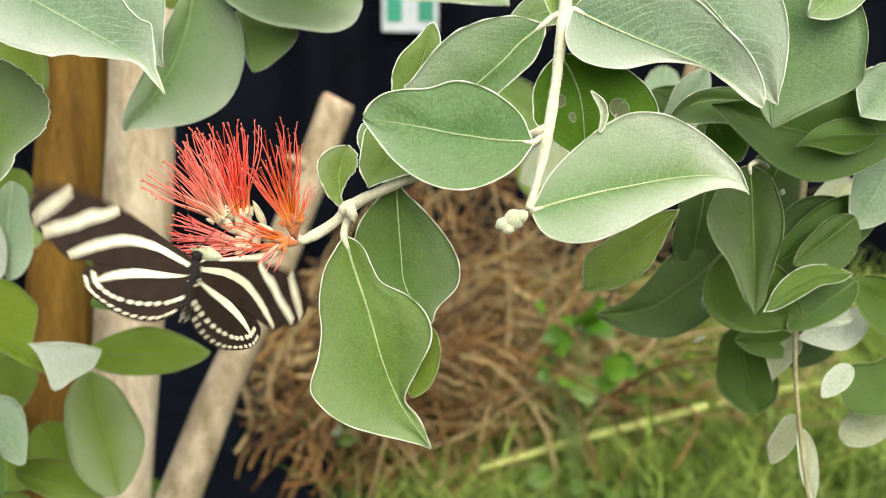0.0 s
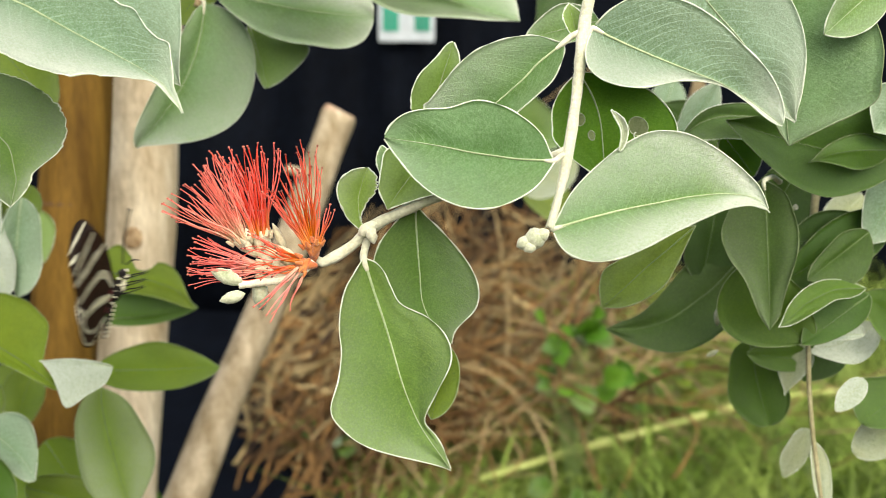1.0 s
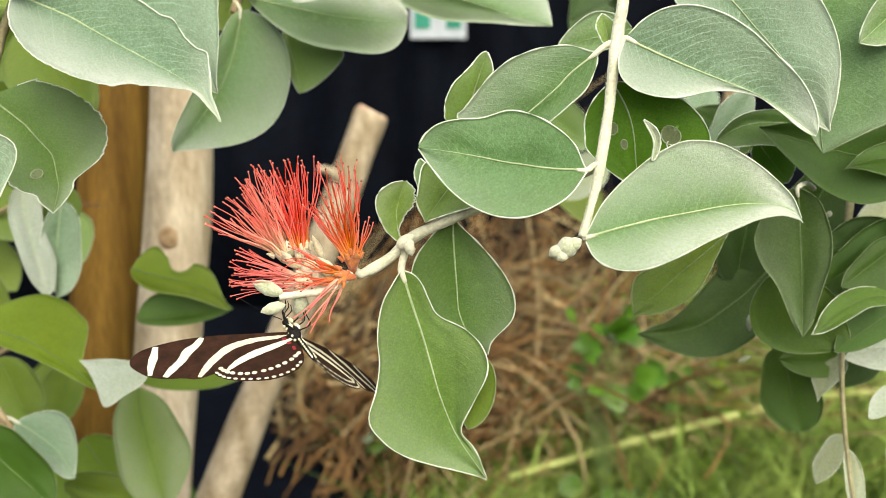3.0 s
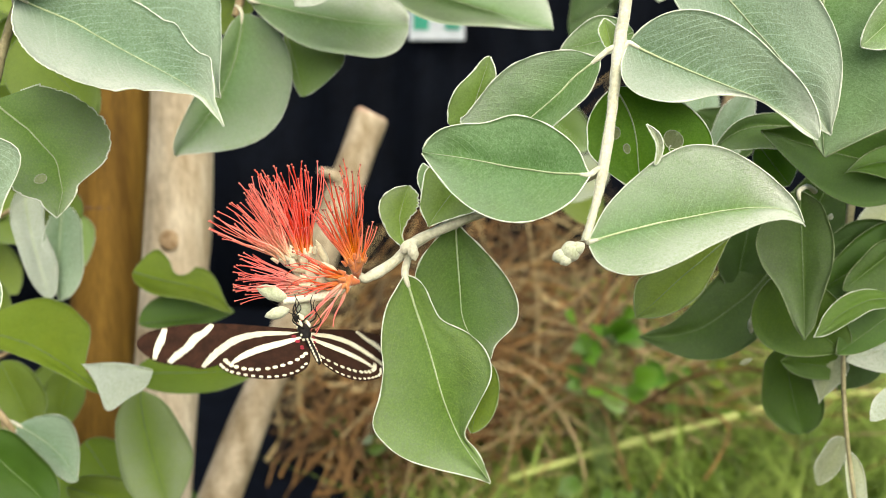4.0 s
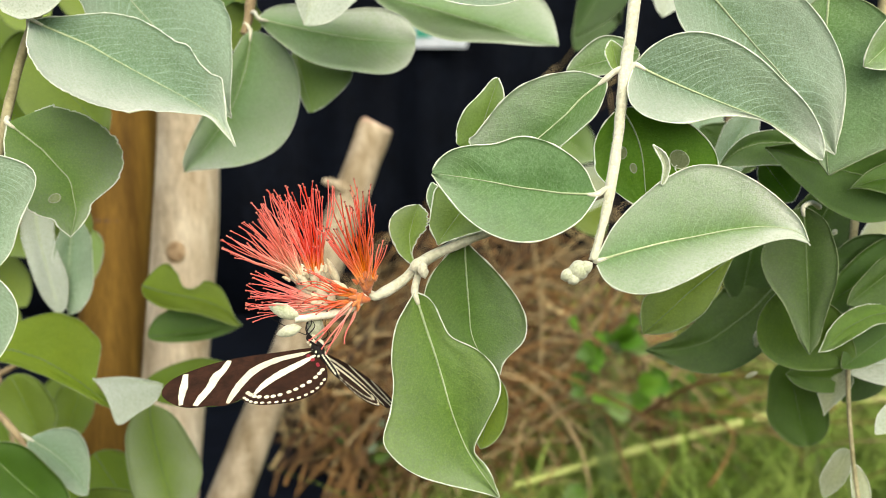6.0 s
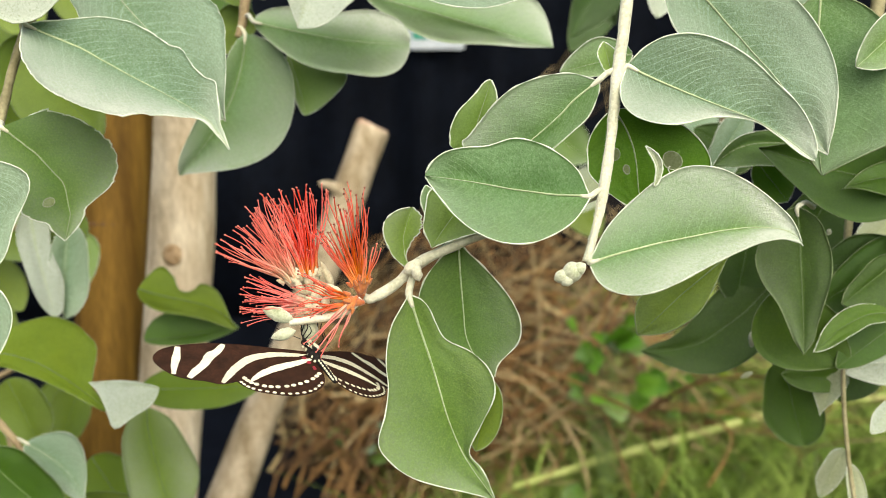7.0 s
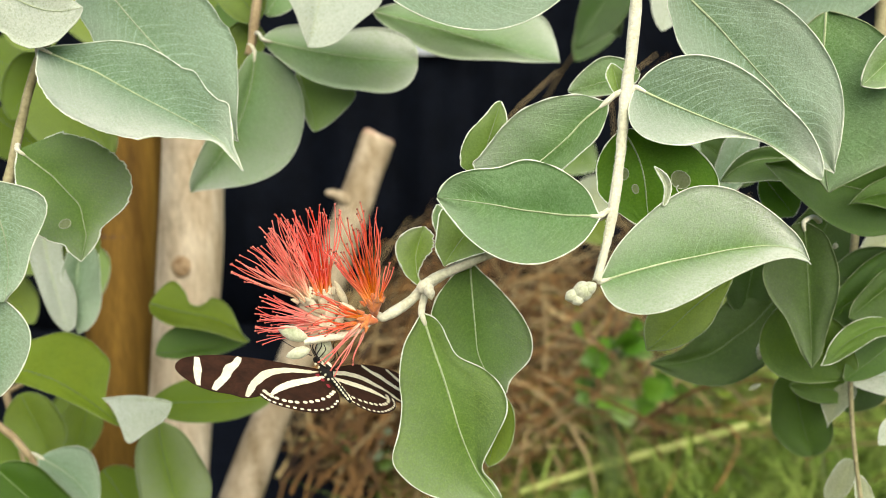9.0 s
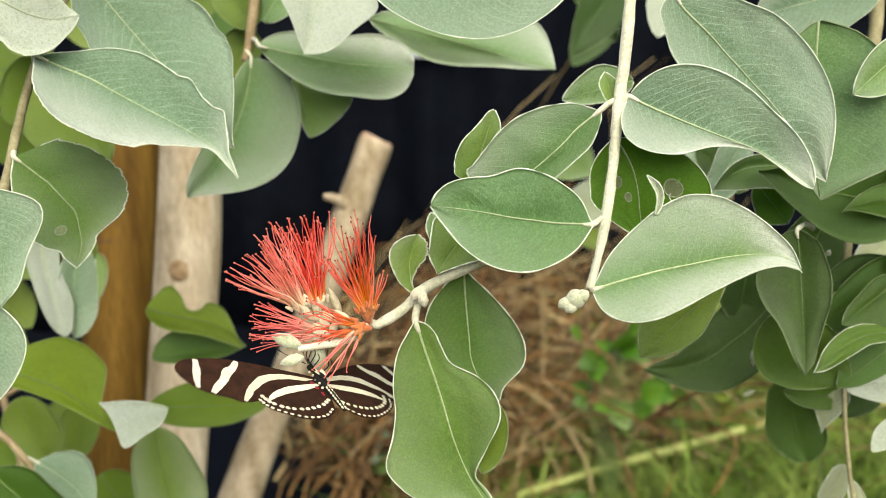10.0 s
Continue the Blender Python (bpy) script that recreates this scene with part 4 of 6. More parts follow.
def flower(s):
    rng = random.Random(5)
    across, upright, towards = Vector((1, 0, 0)), Vector((0, 0.17, 0.985)), Vector((0, -0.985, 0.17))

    def brush(centre, turn, fan, count, length, material, cup=0.0019, lean=0.25, deep=16, uneven=0.22, cup_material=None, anther=None, curve=0.06):
        """One floret: a cup with its nectar disc and single stamens that fan out about a direction, each tipped with an anther."""
        a_ = radians(turn)
        d0 = (across * math.cos(a_) + upright * math.sin(a_) + towards * lean).normalized()
        side = towards.cross(d0).normalized()
        other = d0.cross(side)
        bm = bmesh.new()
        tube_into(bm, [-d0 * cup * 2.0, -d0 * cup * 0.8, d0 * cup * 0.1, d0 * cup * 0.75], [cup * 0.30, cup * 0.75, cup * 0.85, cup * 1.0], 14, 4, 0.2)
        for k in range(5):
            an = 2 * math.pi * k / 5 + 0.3
            out = side * math.cos(an) + other * math.sin(an)
            tube_into(bm, [out * cup * 0.85 + d0 * cup * 0.4, out * cup * 1.1 + d0 * cup * 1.1, out * cup * 1.35 + d0 * cup * 1.5], [cup * 0.42, cup * 0.30, cup * 0.06], 7, 3)
        fl = mesh_object("calyx", bm, cup_material or M_CALYX, s, "cream floral cup with short lobes")
        fl.location = local(s, [centre])[0]
        bm = bmesh.new()
        blob_into(bm, d0 * cup * 0.75, d0, cup * 0.5, cup * 0.8, 5, 12)
        mesh_object("nectar_disc", bm, M_DISC, fl)
        for i in range(count):
            sw = radians(fan) * rng.uniform(-1, 1)
            dp = radians(deep) * rng.uniform(-1, 1)
            d = (d0 * math.cos(sw) + side * math.sin(sw) + other * math.sin(dp)).normalized()
            an = rng.uniform(0, 2 * math.pi)
            root = d0 * cup * 0.6 + (side * (math.sin(sw) / max(0.05, math.sin(radians(fan)))) + other * math.sin(an)) * cup * 0.75
            ln = length * (1.04 - 1.5 * uneven * rng.random() ** 1.6)
            bend = side * rng.gauss(0, curve) + other * rng.gauss(0, curve) - upright * curve * 0.5 * rng.random()
            kink = side * rng.gauss(0, curve * 0.35)
            pts = [root + d0.lerp(d, min(1, 0.35 + k / 6)) * ln * k / 8 + bend * ln * (k / 8) ** 2 + kink * ln * math.sin(k * 0.8) for k in range(9)]
            r = rng.uniform(0.00019, 0.00030)
            bm = bmesh.new()
            tube_into(bm, pts, [r * (1.12 - 0.07 * k) for k in range(9)], 5, 1, caps=False)
            made = len(bm.verts)
            blob_into(bm, pts[-1], (rng.gauss(0, 1), rng.gauss(0, 1), rng.gauss(0, 1)), 0.00085, 0.00034, 3, 6, mat=1)
            along = [(v // 5) / 8 for v in range(made)] + [1.0] * (len(bm.verts) - made)
            ob = mesh_object("stamen", bm, [material, anther or M_ANTHER], fl)
            ob.data.attributes.new("along", "FLOAT", "POINT").data.foreach_set("value", np.array(along, dtype=np.float32))
        return fl

    # the floret at the twig's end, its stamens upright, a few short ones beside them
    brush((-0.0280, 0.2946, 0.7631), 97, 10, 24, 0.0312, M_STAMEN_ORANGE, cup=0.0024, cup_material=M_CALYX, anther=M_ANTHER_DARK)
    brush((-0.0285, 0.2926, 0.7632), 119, 12, 18, 0.0205, M_STAMEN_ORANGE, cup=0.0020, cup_material=M_CALYX, anther=M_ANTHER_DARK)
    brush((-0.0265, 0.2917, 0.7641), 74, 9, 8, 0.0125, M_STAMEN_ORANGE, cup=0.0018, cup_material=M_CALYX, uneven=0.35)
    # the dense red one in the middle and the paler one beside it
    brush((-0.0431, 0.2979, 0.7647), 98, 16, 36, 0.0290, M_STAMEN, cup=0.0023, cup_material=M_CREAM_CUP, deep=20)
    brush((-0.0434, 0.2941, 0.7661), 92, 10, 12, 0.0150, M_STAMEN, cup=0.0018, cup_material=M_CREAM_CUP, deep=20, uneven=0.4)
    brush((-0.0501, 0.2949, 0.7646), 134, 25, 40, 0.0236, M_STAMEN_PALE, cup=0.0023, cup_material=M_CREAM_CUP, deep=20, uneven=0.3)
    brush((-0.0479, 0.2909, 0.7649), 126, 18, 14, 0.0190, M_STAMEN_PALE, cup=0.0017, cup_material=M_CREAM_CUP, uneven=0.4)
    brush((-0.0471, 0.2969, 0.7645), 112, 16, 20, 0.0282, M_STAMEN_PALE, cup=0.0020, cup_material=M_CREAM_CUP, deep=18, uneven=0.35)
    brush((-0.0447, 0.2930, 0.7658), 104, 14, 16, 0.0215, M_STAMEN, cup=0.0016, cup_material=M_CREAM_CUP, deep=18, uneven=0.5)
    # the low one, its stamens level
    brush((-0.0422, 0.2915, 0.7569), 174, 20, 36, 0.0216, M_STAMEN_PINK, cup=0.0022, cup_material=M_CREAM_CUP, lean=0.2, uneven=0.25)
    # short spent stamens that cross before the cups, and a few that hang
    brush((-0.0306, 0.2908, 0.7587), 170, 20, 26, 0.0180, M_STAMEN_ORANGE, cup=0.0022, lean=0.35, uneven=0.45, anther=M_ANTHER_DARK, curve=0.12)
    brush((-0.0305, 0.2896, 0.7578), 233, 14, 9, 0.0170, M_STAMEN_PINK, cup=0.0017, lean=0.3, uneven=0.3)
    # peduncle, pale spent cups and unopened buds
    tube("peduncle", [(-0.0277, 0.2928, 0.7588), (-0.0314, 0.2903, 0.7561), (-0.0377, 0.2889, 0.7540), (-0.0446, 0.2878, 0.7534), (-0.0497, 0.2867, 0.7529)], [0.0010, 0.0011, 0.0012, 0.0013, 0.0012], M_TWIG, s, 10, 6, 0.25)
    tube("peduncle", [(-0.0321, 0.2935, 0.7566), (-0.0383, 0.2951, 0.7600), (-0.0447, 0.2965, 0.7624), (-0.0494, 0.2957, 0.7638)], [0.0016, 0.0014, 0.0014, 0.0012], M_CREAM_CUP, s, 10, 6, 0.2)
    for c, ax, ln, r in (((-0.0530, 0.2862, 0.7557), (-1, -0.1, 0.42), 0.0105, 0.0023), ((-0.0514, 0.2851, 0.7495), (-1, 0, -0.30), 0.0082, 0.0019), ((-0.0439, 0.2911, 0.7488), (0.1, 0, -1), 0.0098, 0.0026), ((-0.0386, 0.2971, 0.7660), (-0.45, 0, 1), 0.0098, 0.0012), ((-0.0417, 0.2919, 0.7593), (-0.5, -0.3, 1), 0.0062, 0.0016), ((-0.0454, 0.2923, 0.7618), (-1, -0.3, 0.3), 0.0070, 0.0014), ((-0.0384, 0.2898, 0.7589), (0.4, -0.3, 1), 0.0050, 0.0013), ((-0.0470, 0.2922, 0.7670), (-0.3, -0.4, 1), 0.0060, 0.0012), ((-0.0359, 0.2934, 0.7619), (-0.9, -0.2, 0.7), 0.0070, 0.0012)):
        bm = bmesh.new()
        blob_into(bm, local(s, [c])[0], ax, ln, r, 8, 12, 0.2, 0.45)
        mesh_object("flower_bud", bm, M_BUD if r > 0.0017 else M_CREAM_CUP, s)


def left_branch():
    b = thing("left_branch", (-0.1539, 0.3352, 0.8209), "brown twig with large grey-green leaves, some with ragged edges", "branch", "branches of the tree")
    tube("stem", [(-0.1061, 0.5221, 0.9591), (-0.1252, 0.4033, 0.9189), (-0.1323, 0.3514, 0.8837), (-0.1506, 0.3445, 0.8444), (-0.1548, 0.3410, 0.8307), (-0.1582, 0.3359, 0.8131), (-0.1627, 0.3298, 0.7900), (-0.1715, 0.3237, 0.7552)], [0.0024, 0.0022, 0.0019, 0.0018, 0.0017, 0.0017, 0.0018, 0.002], M_TWIG_OLIVE, b, 12, 6, 0.2)
    leaf(b, (-0.1458, 0.3333, 0.8481), (-0.0734, 0.3196, 0.8056), (0.000, 0.002, 0.002, 0.009, 0.025, 0.043, 0.062, 0.086, 0.113, 0.140, 0.163, 0.183, 0.201, 0.204, 0.203, 0.195, 0.188, 0.194, 0.165, 0.142, 0.133, 0.142, 0.099, 0.061, 0.033, 0.025, 0.017, 0.010, 0.005, 0.004, 0.000), (0.000, 0.004, 0.012, 0.032, 0.059, 0.093, 0.131, 0.168, 0.203, 0.232, 0.262, 0.274, 0.279, 0.274, 0.269, 0.260, 0.245, 0.226, 0.193, 0.140, 0.102, 0.068, 0.035, 0.027, 0.019, 0.013, 0.007, 0.004, 0.004, 0.004, 0.000), material=M_LEAF_GREY, spine=(0.000, 0.000, 0.002, 0.004, 0.008, 0.012, 0.017, 0.022, 0.029, 0.037, 0.045, 0.046, 0.046, 0.047, 0.048, 0.050, 0.053, 0.056, 0.060, 0.063, 0.065, 0.063, 0.062, 0.058, 0.043, 0.030, 0.019, 0.011, 0.005, 0.002, 0.000), face=(0.31, -0.95, 0.01), turn=-22, felt_gloss=(0.05, 0.72, 0.85), flare=(0, 20), fold=14, wave=0.12, rag=(0.03, 0.05), bites=[(-1, 0.66, 0.03, 0.12)], stalk=(-0.1494, 0.3421, 0.8365), n=120, k=9, label="large silvery leaf with a ragged margin", seed=31)
    leaf(b, (-0.1400, 0.3681, 0.8804), (-0.0803, 0.3473, 0.8136), (0.301, 0.452, 0.638, 1.267, 0.058, 0.955), (0.203, 0.432, 0.567, 1.061, -0.006, 8.535), bow=0.003, bow_at=1.02, face=(0.28, -0.96, -0.04), turn=-14, material=M_LEAF_GREY, felt_gloss=(0.1, 0.2, 0.3), fold=10, rag=0.08, stalk=(-0.1323, 0.3514, 0.8837), seed=32, n=44, k=8)
    leaf(b, (-0.1532, 0.3265, 0.8133), (-0.1331, 0.3242, 0.7737), (0.000, 0.353, 0.363, 0.389, 0.420, 0.453, 0.466, 0.480, 0.489, 0.502, 0.510, 0.490, 0.469, 0.446, 0.419, 0.327, 0.139, 0.128, 0.111, 0.075, 0.038, 0.008, 0.000), (0.000, 0.005, 0.024, 0.053, 0.093, 0.143, 0.192, 0.246, 0.306, 0.338, 0.362, 0.387, 0.405, 0.396, 0.349, 0.274, 0.190, 0.148, 0.098, 0.055, 0.023, 0.004, 0.000), material=M_LEAF_MID, spine=(0.000, 0.002, 0.009, 0.021, 0.036, 0.055, 0.079, 0.105, 0.135, 0.150, 0.167, 0.185, 0.203, 0.195, 0.174, 0.154, 0.135, 0.098, 0.063, 0.036, 0.016, 0.003, 0.000), face=(0.38, -0.92, 0.1), turn=-12, felt_gloss=(0.3, 0.2, 0.3), fold=6, rag=(0.08, 0.08), bites=[(1, 0.6, 0.02, 0.03), (1, 0.7, 0.015, 0.04)], holes=[(0.68, -0.42, 0.034, 4.0)], stalk=(-0.1572, 0.336, 0.8139), n=110, k=16, label="grey-green leaf with an eaten tip and a hole", seed=33)
    leaf(b, (-0.1522, 0.2979, 0.8054), (-0.1460, 0.2915, 0.7665), (0.309, 0.317, 0.702, 1.385, -0.243, 1.902), (0.313, 0.509, 0.599, 0.326, -0.026, -1.852), bow=0.087, bow_at=1.16, face=(0.43, -0.89, 0.13), turn=-0, material=M_LEAF_GREY, fold=10, seed=34)
    leaf(b, (-0.1528, 0.2919, 0.7693), (-0.1479, 0.2865, 0.7366), (0.301, 0.450, 0.643, 0.955, -0.048, 0.413), (0.279, 0.422, 0.542, 0.892, -0.000, -5.018), bow=0.040, bow_at=1.09, face=(0.43, -0.87, 0.23), turn=-0, material=M_LEAF_GREY, fold=10, seed=35)
    leaf(b, (-0.1693, 0.3328, 0.8734), (-0.1267, 0.3259, 0.8611), (0.420, 0.539, 0.635, 1.112, -0.094, -1.193), (0.329, 0.378, 0.529, 0.643, -0.141, -2.158), bow=-0.092, bow_at=1.72, face=(0.40, -0.91, -0.09), turn=-0, material=M_WHITE, fold=6, rag=0.2, stalk=(-0.1466, 0.3459, 0.8523), seed=36)
    return b


def upper_branch():
    b = thing("upper_branch", (-0.0947, 0.4665, 0.8739), "brown twig with drooping grey-green leaves behind the flower", "branch", "branches of the tree")
    tube("stem", [(-0.0850, 0.5010, 0.9548), (-0.0840, 0.4776, 0.9372), (-0.0942, 0.4665, 0.8739), (-0.0961, 0.4637, 0.8581), (-0.0985, 0.4612, 0.8501)], [0.003, 0.0028, 0.0026, 0.0022, 0.0016], M_TWIG_BROWN, b, 10, 6, 0.2)
    leaf(b, (-0.0949, 0.4604, 0.8514), (-0.1241, 0.4418, 0.7858), (0.404, 0.480, 0.455, 1.321, 0.007, 3.540), (0.140, 0.461, 0.602, 0.475, 0.015, -9.970), bow=0.090, bow_at=0.89, face=(0.24, -0.97, 0.00), turn=-0, material=M_LEAF, felt_gloss=(0.4, 0.25, 0.3), fold=12, stalk=(-0.0977, 0.4622, 0.8554), seed=41)
    leaf(b, (-0.0889, 0.4506, 0.8565), (-0.0160, 0.4491, 0.8453), (0.206, 0.685, 0.478, 0.302, -0.092, -2.361), (0.218, 0.721, 0.709, 0.390, 0.069, 4.672), bow=-0.031, bow_at=1.02, face=(0.11, -0.99, -0.04), turn=-16, material=M_LEAF, felt_gloss=(0.7, 0.3, 0.4), fold=-10, stalk=(-0.0947, 0.4640, 0.8602), seed=42)
    leaf(b, (-0.0763, 0.4711, 0.8428), (-0.0671, 0.4608, 0.8129), (0.639, 0.526, 0.753, 0.535, -0.183, -1.466), (0.102, 0.490, 0.566, 0.314, -0.044, -2.278), bow=0.012, bow_at=1.57, face=(0.15, -0.99, -0.02), turn=-0, material=M_LEAF_YOUNG, fold=10, stalk=(-0.0921, 0.4637, 0.8581), seed=43)
    leaf(b, (-0.0483, 0.4192, 0.8923), (-0.0609, 0.4021, 0.8504), (0.506, 0.398, 0.494, 0.553, -0.095, 0.696), (0.436, 0.369, 0.516, 1.358, -0.153, 0.625), bow=-0.021, bow_at=0.94, face=(0.12, -0.99, -0.10), turn=-0, material=M_WHITE, fold=20, seed=44)
    leaf(b, (-0.0375, 0.4611, 0.8695), (0.0512, 0.4533, 0.8435), (0.241, 0.791, 0.802, 0.926, -0.091, 2.603), (0.118, 0.380, 0.646, 1.178, -0.115, 1.063), bow=0.001, bow_at=1.01, face=(-0.02, -1.00, -0.06), turn=-10, material=M_LEAF, felt_gloss=(0.4, 0.4, 0.2), under=M_UNDER, fold=-22, seed=45)
    leaf(b, (-0.0290, 0.3237, 0.8758), (0.0472, 0.3238, 0.8746), (0.353, 0.475, 0.676, 0.533, 0.044, -3.045), (0.270, 0.494, 0.599, 0.929, -0.013, -0.149), bow=-0.072, bow_at=1.09, face=(-0.03, -0.99, -0.13), turn=-20, material=M_LEAF_GREY, fold=10, seed=46)
    leaf(b, (-0.0952, 0.4754, 0.8670), (-0.1146, 0.4801, 0.8940), 0.34, 0.34, M_LEAF_OLIVE, seed=47)
    leaf(b, (-0.0973, 0.4852, 0.8653), (-0.1129, 0.4814, 0.8433), 0.4, 0.4, M_LEAF_OLIVE, seed=48)
    leaf(b, (-0.0914, 0.4759, 0.8697), (-0.0722, 0.4811, 0.8994), 0.3, 0.3, M_LEAF, seed=49)
    leaf(b, (0.1235, 0.6275, 0.9235), (0.0807, 0.6157, 0.8567), 0.22, 0.2, M_LEAF_DARK_SHADE, seed=111)
    leaf(b, (0.0797, 0.6491, 0.9306), (0.1128, 0.6375, 0.8652), 0.2, 0.2, M_LEAF_DARK_SHADE, seed=112)
    leaf(b, (0.1237, 0.5224, 0.9033), (0.1133, 0.5149, 0.8609), 0.3, 0.3, M_WHITE, rag=0.2, seed=113)
    return b


def lower_branch():
    b = thing("lower_branch", (-0.2248, 0.4474, 0.6506), "low branch with round green leaves, some bitten", "branch", "branches of the tree")
    tube("stem", [(-0.2343, 0.7273, 0.9714), (-0.3226, 0.6343, 0.9622), (-0.3196, 0.5351, 0.8028), (-0.2605, 0.4745, 0.6893), (-0.2267, 0.4589, 0.6582), (-0.2158, 0.4521, 0.6488), (-0.2130, 0.4502, 0.6376), (-0.2181, 0.4450, 0.5795)], [0.005, 0.004, 0.003, 0.0022, 0.0018, 0.0016, 0.0018, 0.002], M_TWIG_BROWN, b, 10, 6, 0.2)
    leaf(b, (-0.2284, 0.4411, 0.7013), (-0.1576, 0.4244, 0.6759), (0.000, 0.124, 0.142, 0.174, 0.222, 0.270, 0.313, 0.313, 0.315, 0.294, 0.258, 0.071, 0.039, 0.023, 0.010, 0.003, 0.000), (0.000, 0.007, 0.024, 0.051, 0.089, 0.091, 0.086, 0.092, 0.083, 0.077, 0.064, 0.051, 0.038, 0.025, 0.008, 0.004, 0.000), material=M_LEAF_BACKLIT, spine=(0.000, 0.004, 0.015, 0.034, 0.060, 0.081, 0.088, 0.097, 0.092, 0.081, 0.066, 0.048, 0.032, 0.018, 0.008, 0.002, 0.000), face=(0.39, -0.88, 0.27), turn=-12, fold=6, felt_gloss=(0.05, 0.05, 0.1), n=44, k=8, seed=51)
    leaf(b, (-0.1357, 0.4274, 0.6870), (-0.1683, 0.4260, 0.6904), (0.565, 0.439, 0.554, 1.410, -0.163, -0.193), (0.042, 0.334, 0.572, 2.137, -0.010, 2.468), bow=-0.033, bow_at=1.42, face=(0.32, -0.90, 0.28), turn=-0, material=M_WHITE, under=M_LEAF_OLIVE, fold=10, seed=52)
    leaf(b, (-0.2125, 0.4525, 0.6510), (-0.1806, 0.4430, 0.6258), (0.339, 0.433, 0.803, 1.496, 0.063, -1.886), (0.215, 0.399, 0.514, 0.411, 0.025, 2.917), bow=0.073, bow_at=1.03, face=(0.38, -0.86, 0.35), turn=-0, material=M_LEAF_GREY, fold=12, stalk=(-0.2201, 0.4557, 0.6519), seed=53)
    leaf(b, (-0.1556, 0.4700, 0.6634), (-0.1416, 0.4591, 0.6017), (0.311, 0.531, 0.540, 0.803, 0.046, 1.882), (0.273, 0.483, 0.574, 0.429, 0.053, 0.991), bow=-0.038, bow_at=0.57, face=(0.28, -0.89, 0.36), turn=-0, material=M_LEAF_OLIVE, felt_gloss=(0.9, 0.9, 0.3), fold=18, seed=54)
    leaf(b, (-0.1695, 0.5003, 0.6630), (-0.1027, 0.5006, 0.6645), (0.220, 0.465, 0.644, 0.988, 0.033, -2.478), (0.181, 0.443, 0.526, 0.592, -0.023, -2.093), bow=-0.007, bow_at=0.93, face=(0.25, -0.92, 0.29), turn=-12, material=M_LEAF_BACKLIT, fold=6, seed=55)
    leaf(b, (-0.1698, 0.5100, 0.7178), (-0.1151, 0.5061, 0.6959), (0.255, 0.296, 0.507, 2.108, -0.378, 4.248), (0.149, 0.321, 0.431, 0.465, 0.048, 0.226), bow=0.085, bow_at=1.78, face=(0.26, -0.94, 0.21), turn=-0, material=M_LEAF_BACKLIT, fold=-10, bites=[(1, 0.42, 0.1, 0.5)], seed=56, n=36)
    leaf(b, (-0.1699, 0.5148, 0.6873), (-0.1166, 0.5159, 0.6935), (0.296, 0.388, 0.501, 0.834, 0.029, 0.472), (0.093, 0.450, 0.554, 0.850, -0.027, -1.614), bow=-0.018, bow_at=1.04, face=(0.26, -0.94, 0.24), turn=-0, material=M_LEAF_DEEP, fold=-10, seed=57)
    leaf(b, (-0.2198, 0.4979, 0.7642), (-0.2070, 0.4879, 0.7077), (0.149, 0.307, 0.377, 0.302, 0.159, 1.021), (0.151, 0.341, 0.449, 0.490, -0.046, 2.879), bow=-0.034, bow_at=0.69, face=(0.39, -0.91, 0.15), turn=-0, material=M_WHITE, fold=18, seed=58)
    leaf(b, (-0.2018, 0.5016, 0.7563), (-0.2042, 0.4926, 0.7054), (0.244, 0.488, 0.562, 0.424, 0.063, 7.035), (0.156, 0.399, 0.553, 1.125, 0.037, -2.828), bow=-0.022, bow_at=0.89, face=(0.37, -0.91, 0.16), turn=-0, material=M_LEAF_GREY, fold=10, seed=62)
    leaf(b, (-0.1984, 0.5076, 0.7616), (-0.2099, 0.5027, 0.7341), 0.35, 0.45, M_LEAF_OLIVE, seed=63)
    leaf(b, (-0.2036, 0.4711, 0.8428), (-0.1680, 0.4640, 0.8024), 0.4, 0.4, M_LEAF_OLIVE, seed=64)
    leaf(b, (-0.2794, 0.5400, 0.7152), (-0.2499, 0.5349, 0.6862), 0.3, 0.3, M_LEAF_OLIVE, seed=65)
    leaf(b, (-0.2256, 0.5584, 0.6466), (-0.2377, 0.5521, 0.6109), 0.35, 0.35, M_LEAF_OLIVE, seed=66)
    leaf(b, (-0.2282, 0.4374, 0.6515), (-0.1871, 0.4310, 0.6151), 0.32, 0.3, M_LEAF_DEEP, peak=0.45, fold=8, seed=59)
    leaf(b, (-0.1981, 0.4707, 0.6099), (-0.1514, 0.4684, 0.5973), 0.26, 0.2, M_LEAF_OLIVE, peak=0.45, fold=8, seed=60)
    leaf(b, (-0.2425, 0.5014, 0.6691), (-0.2239, 0.4950, 0.6325), 0.4, 0.4, M_LEAF_OLIVE, peak=0.5, fold=8, seed=61)
    return b


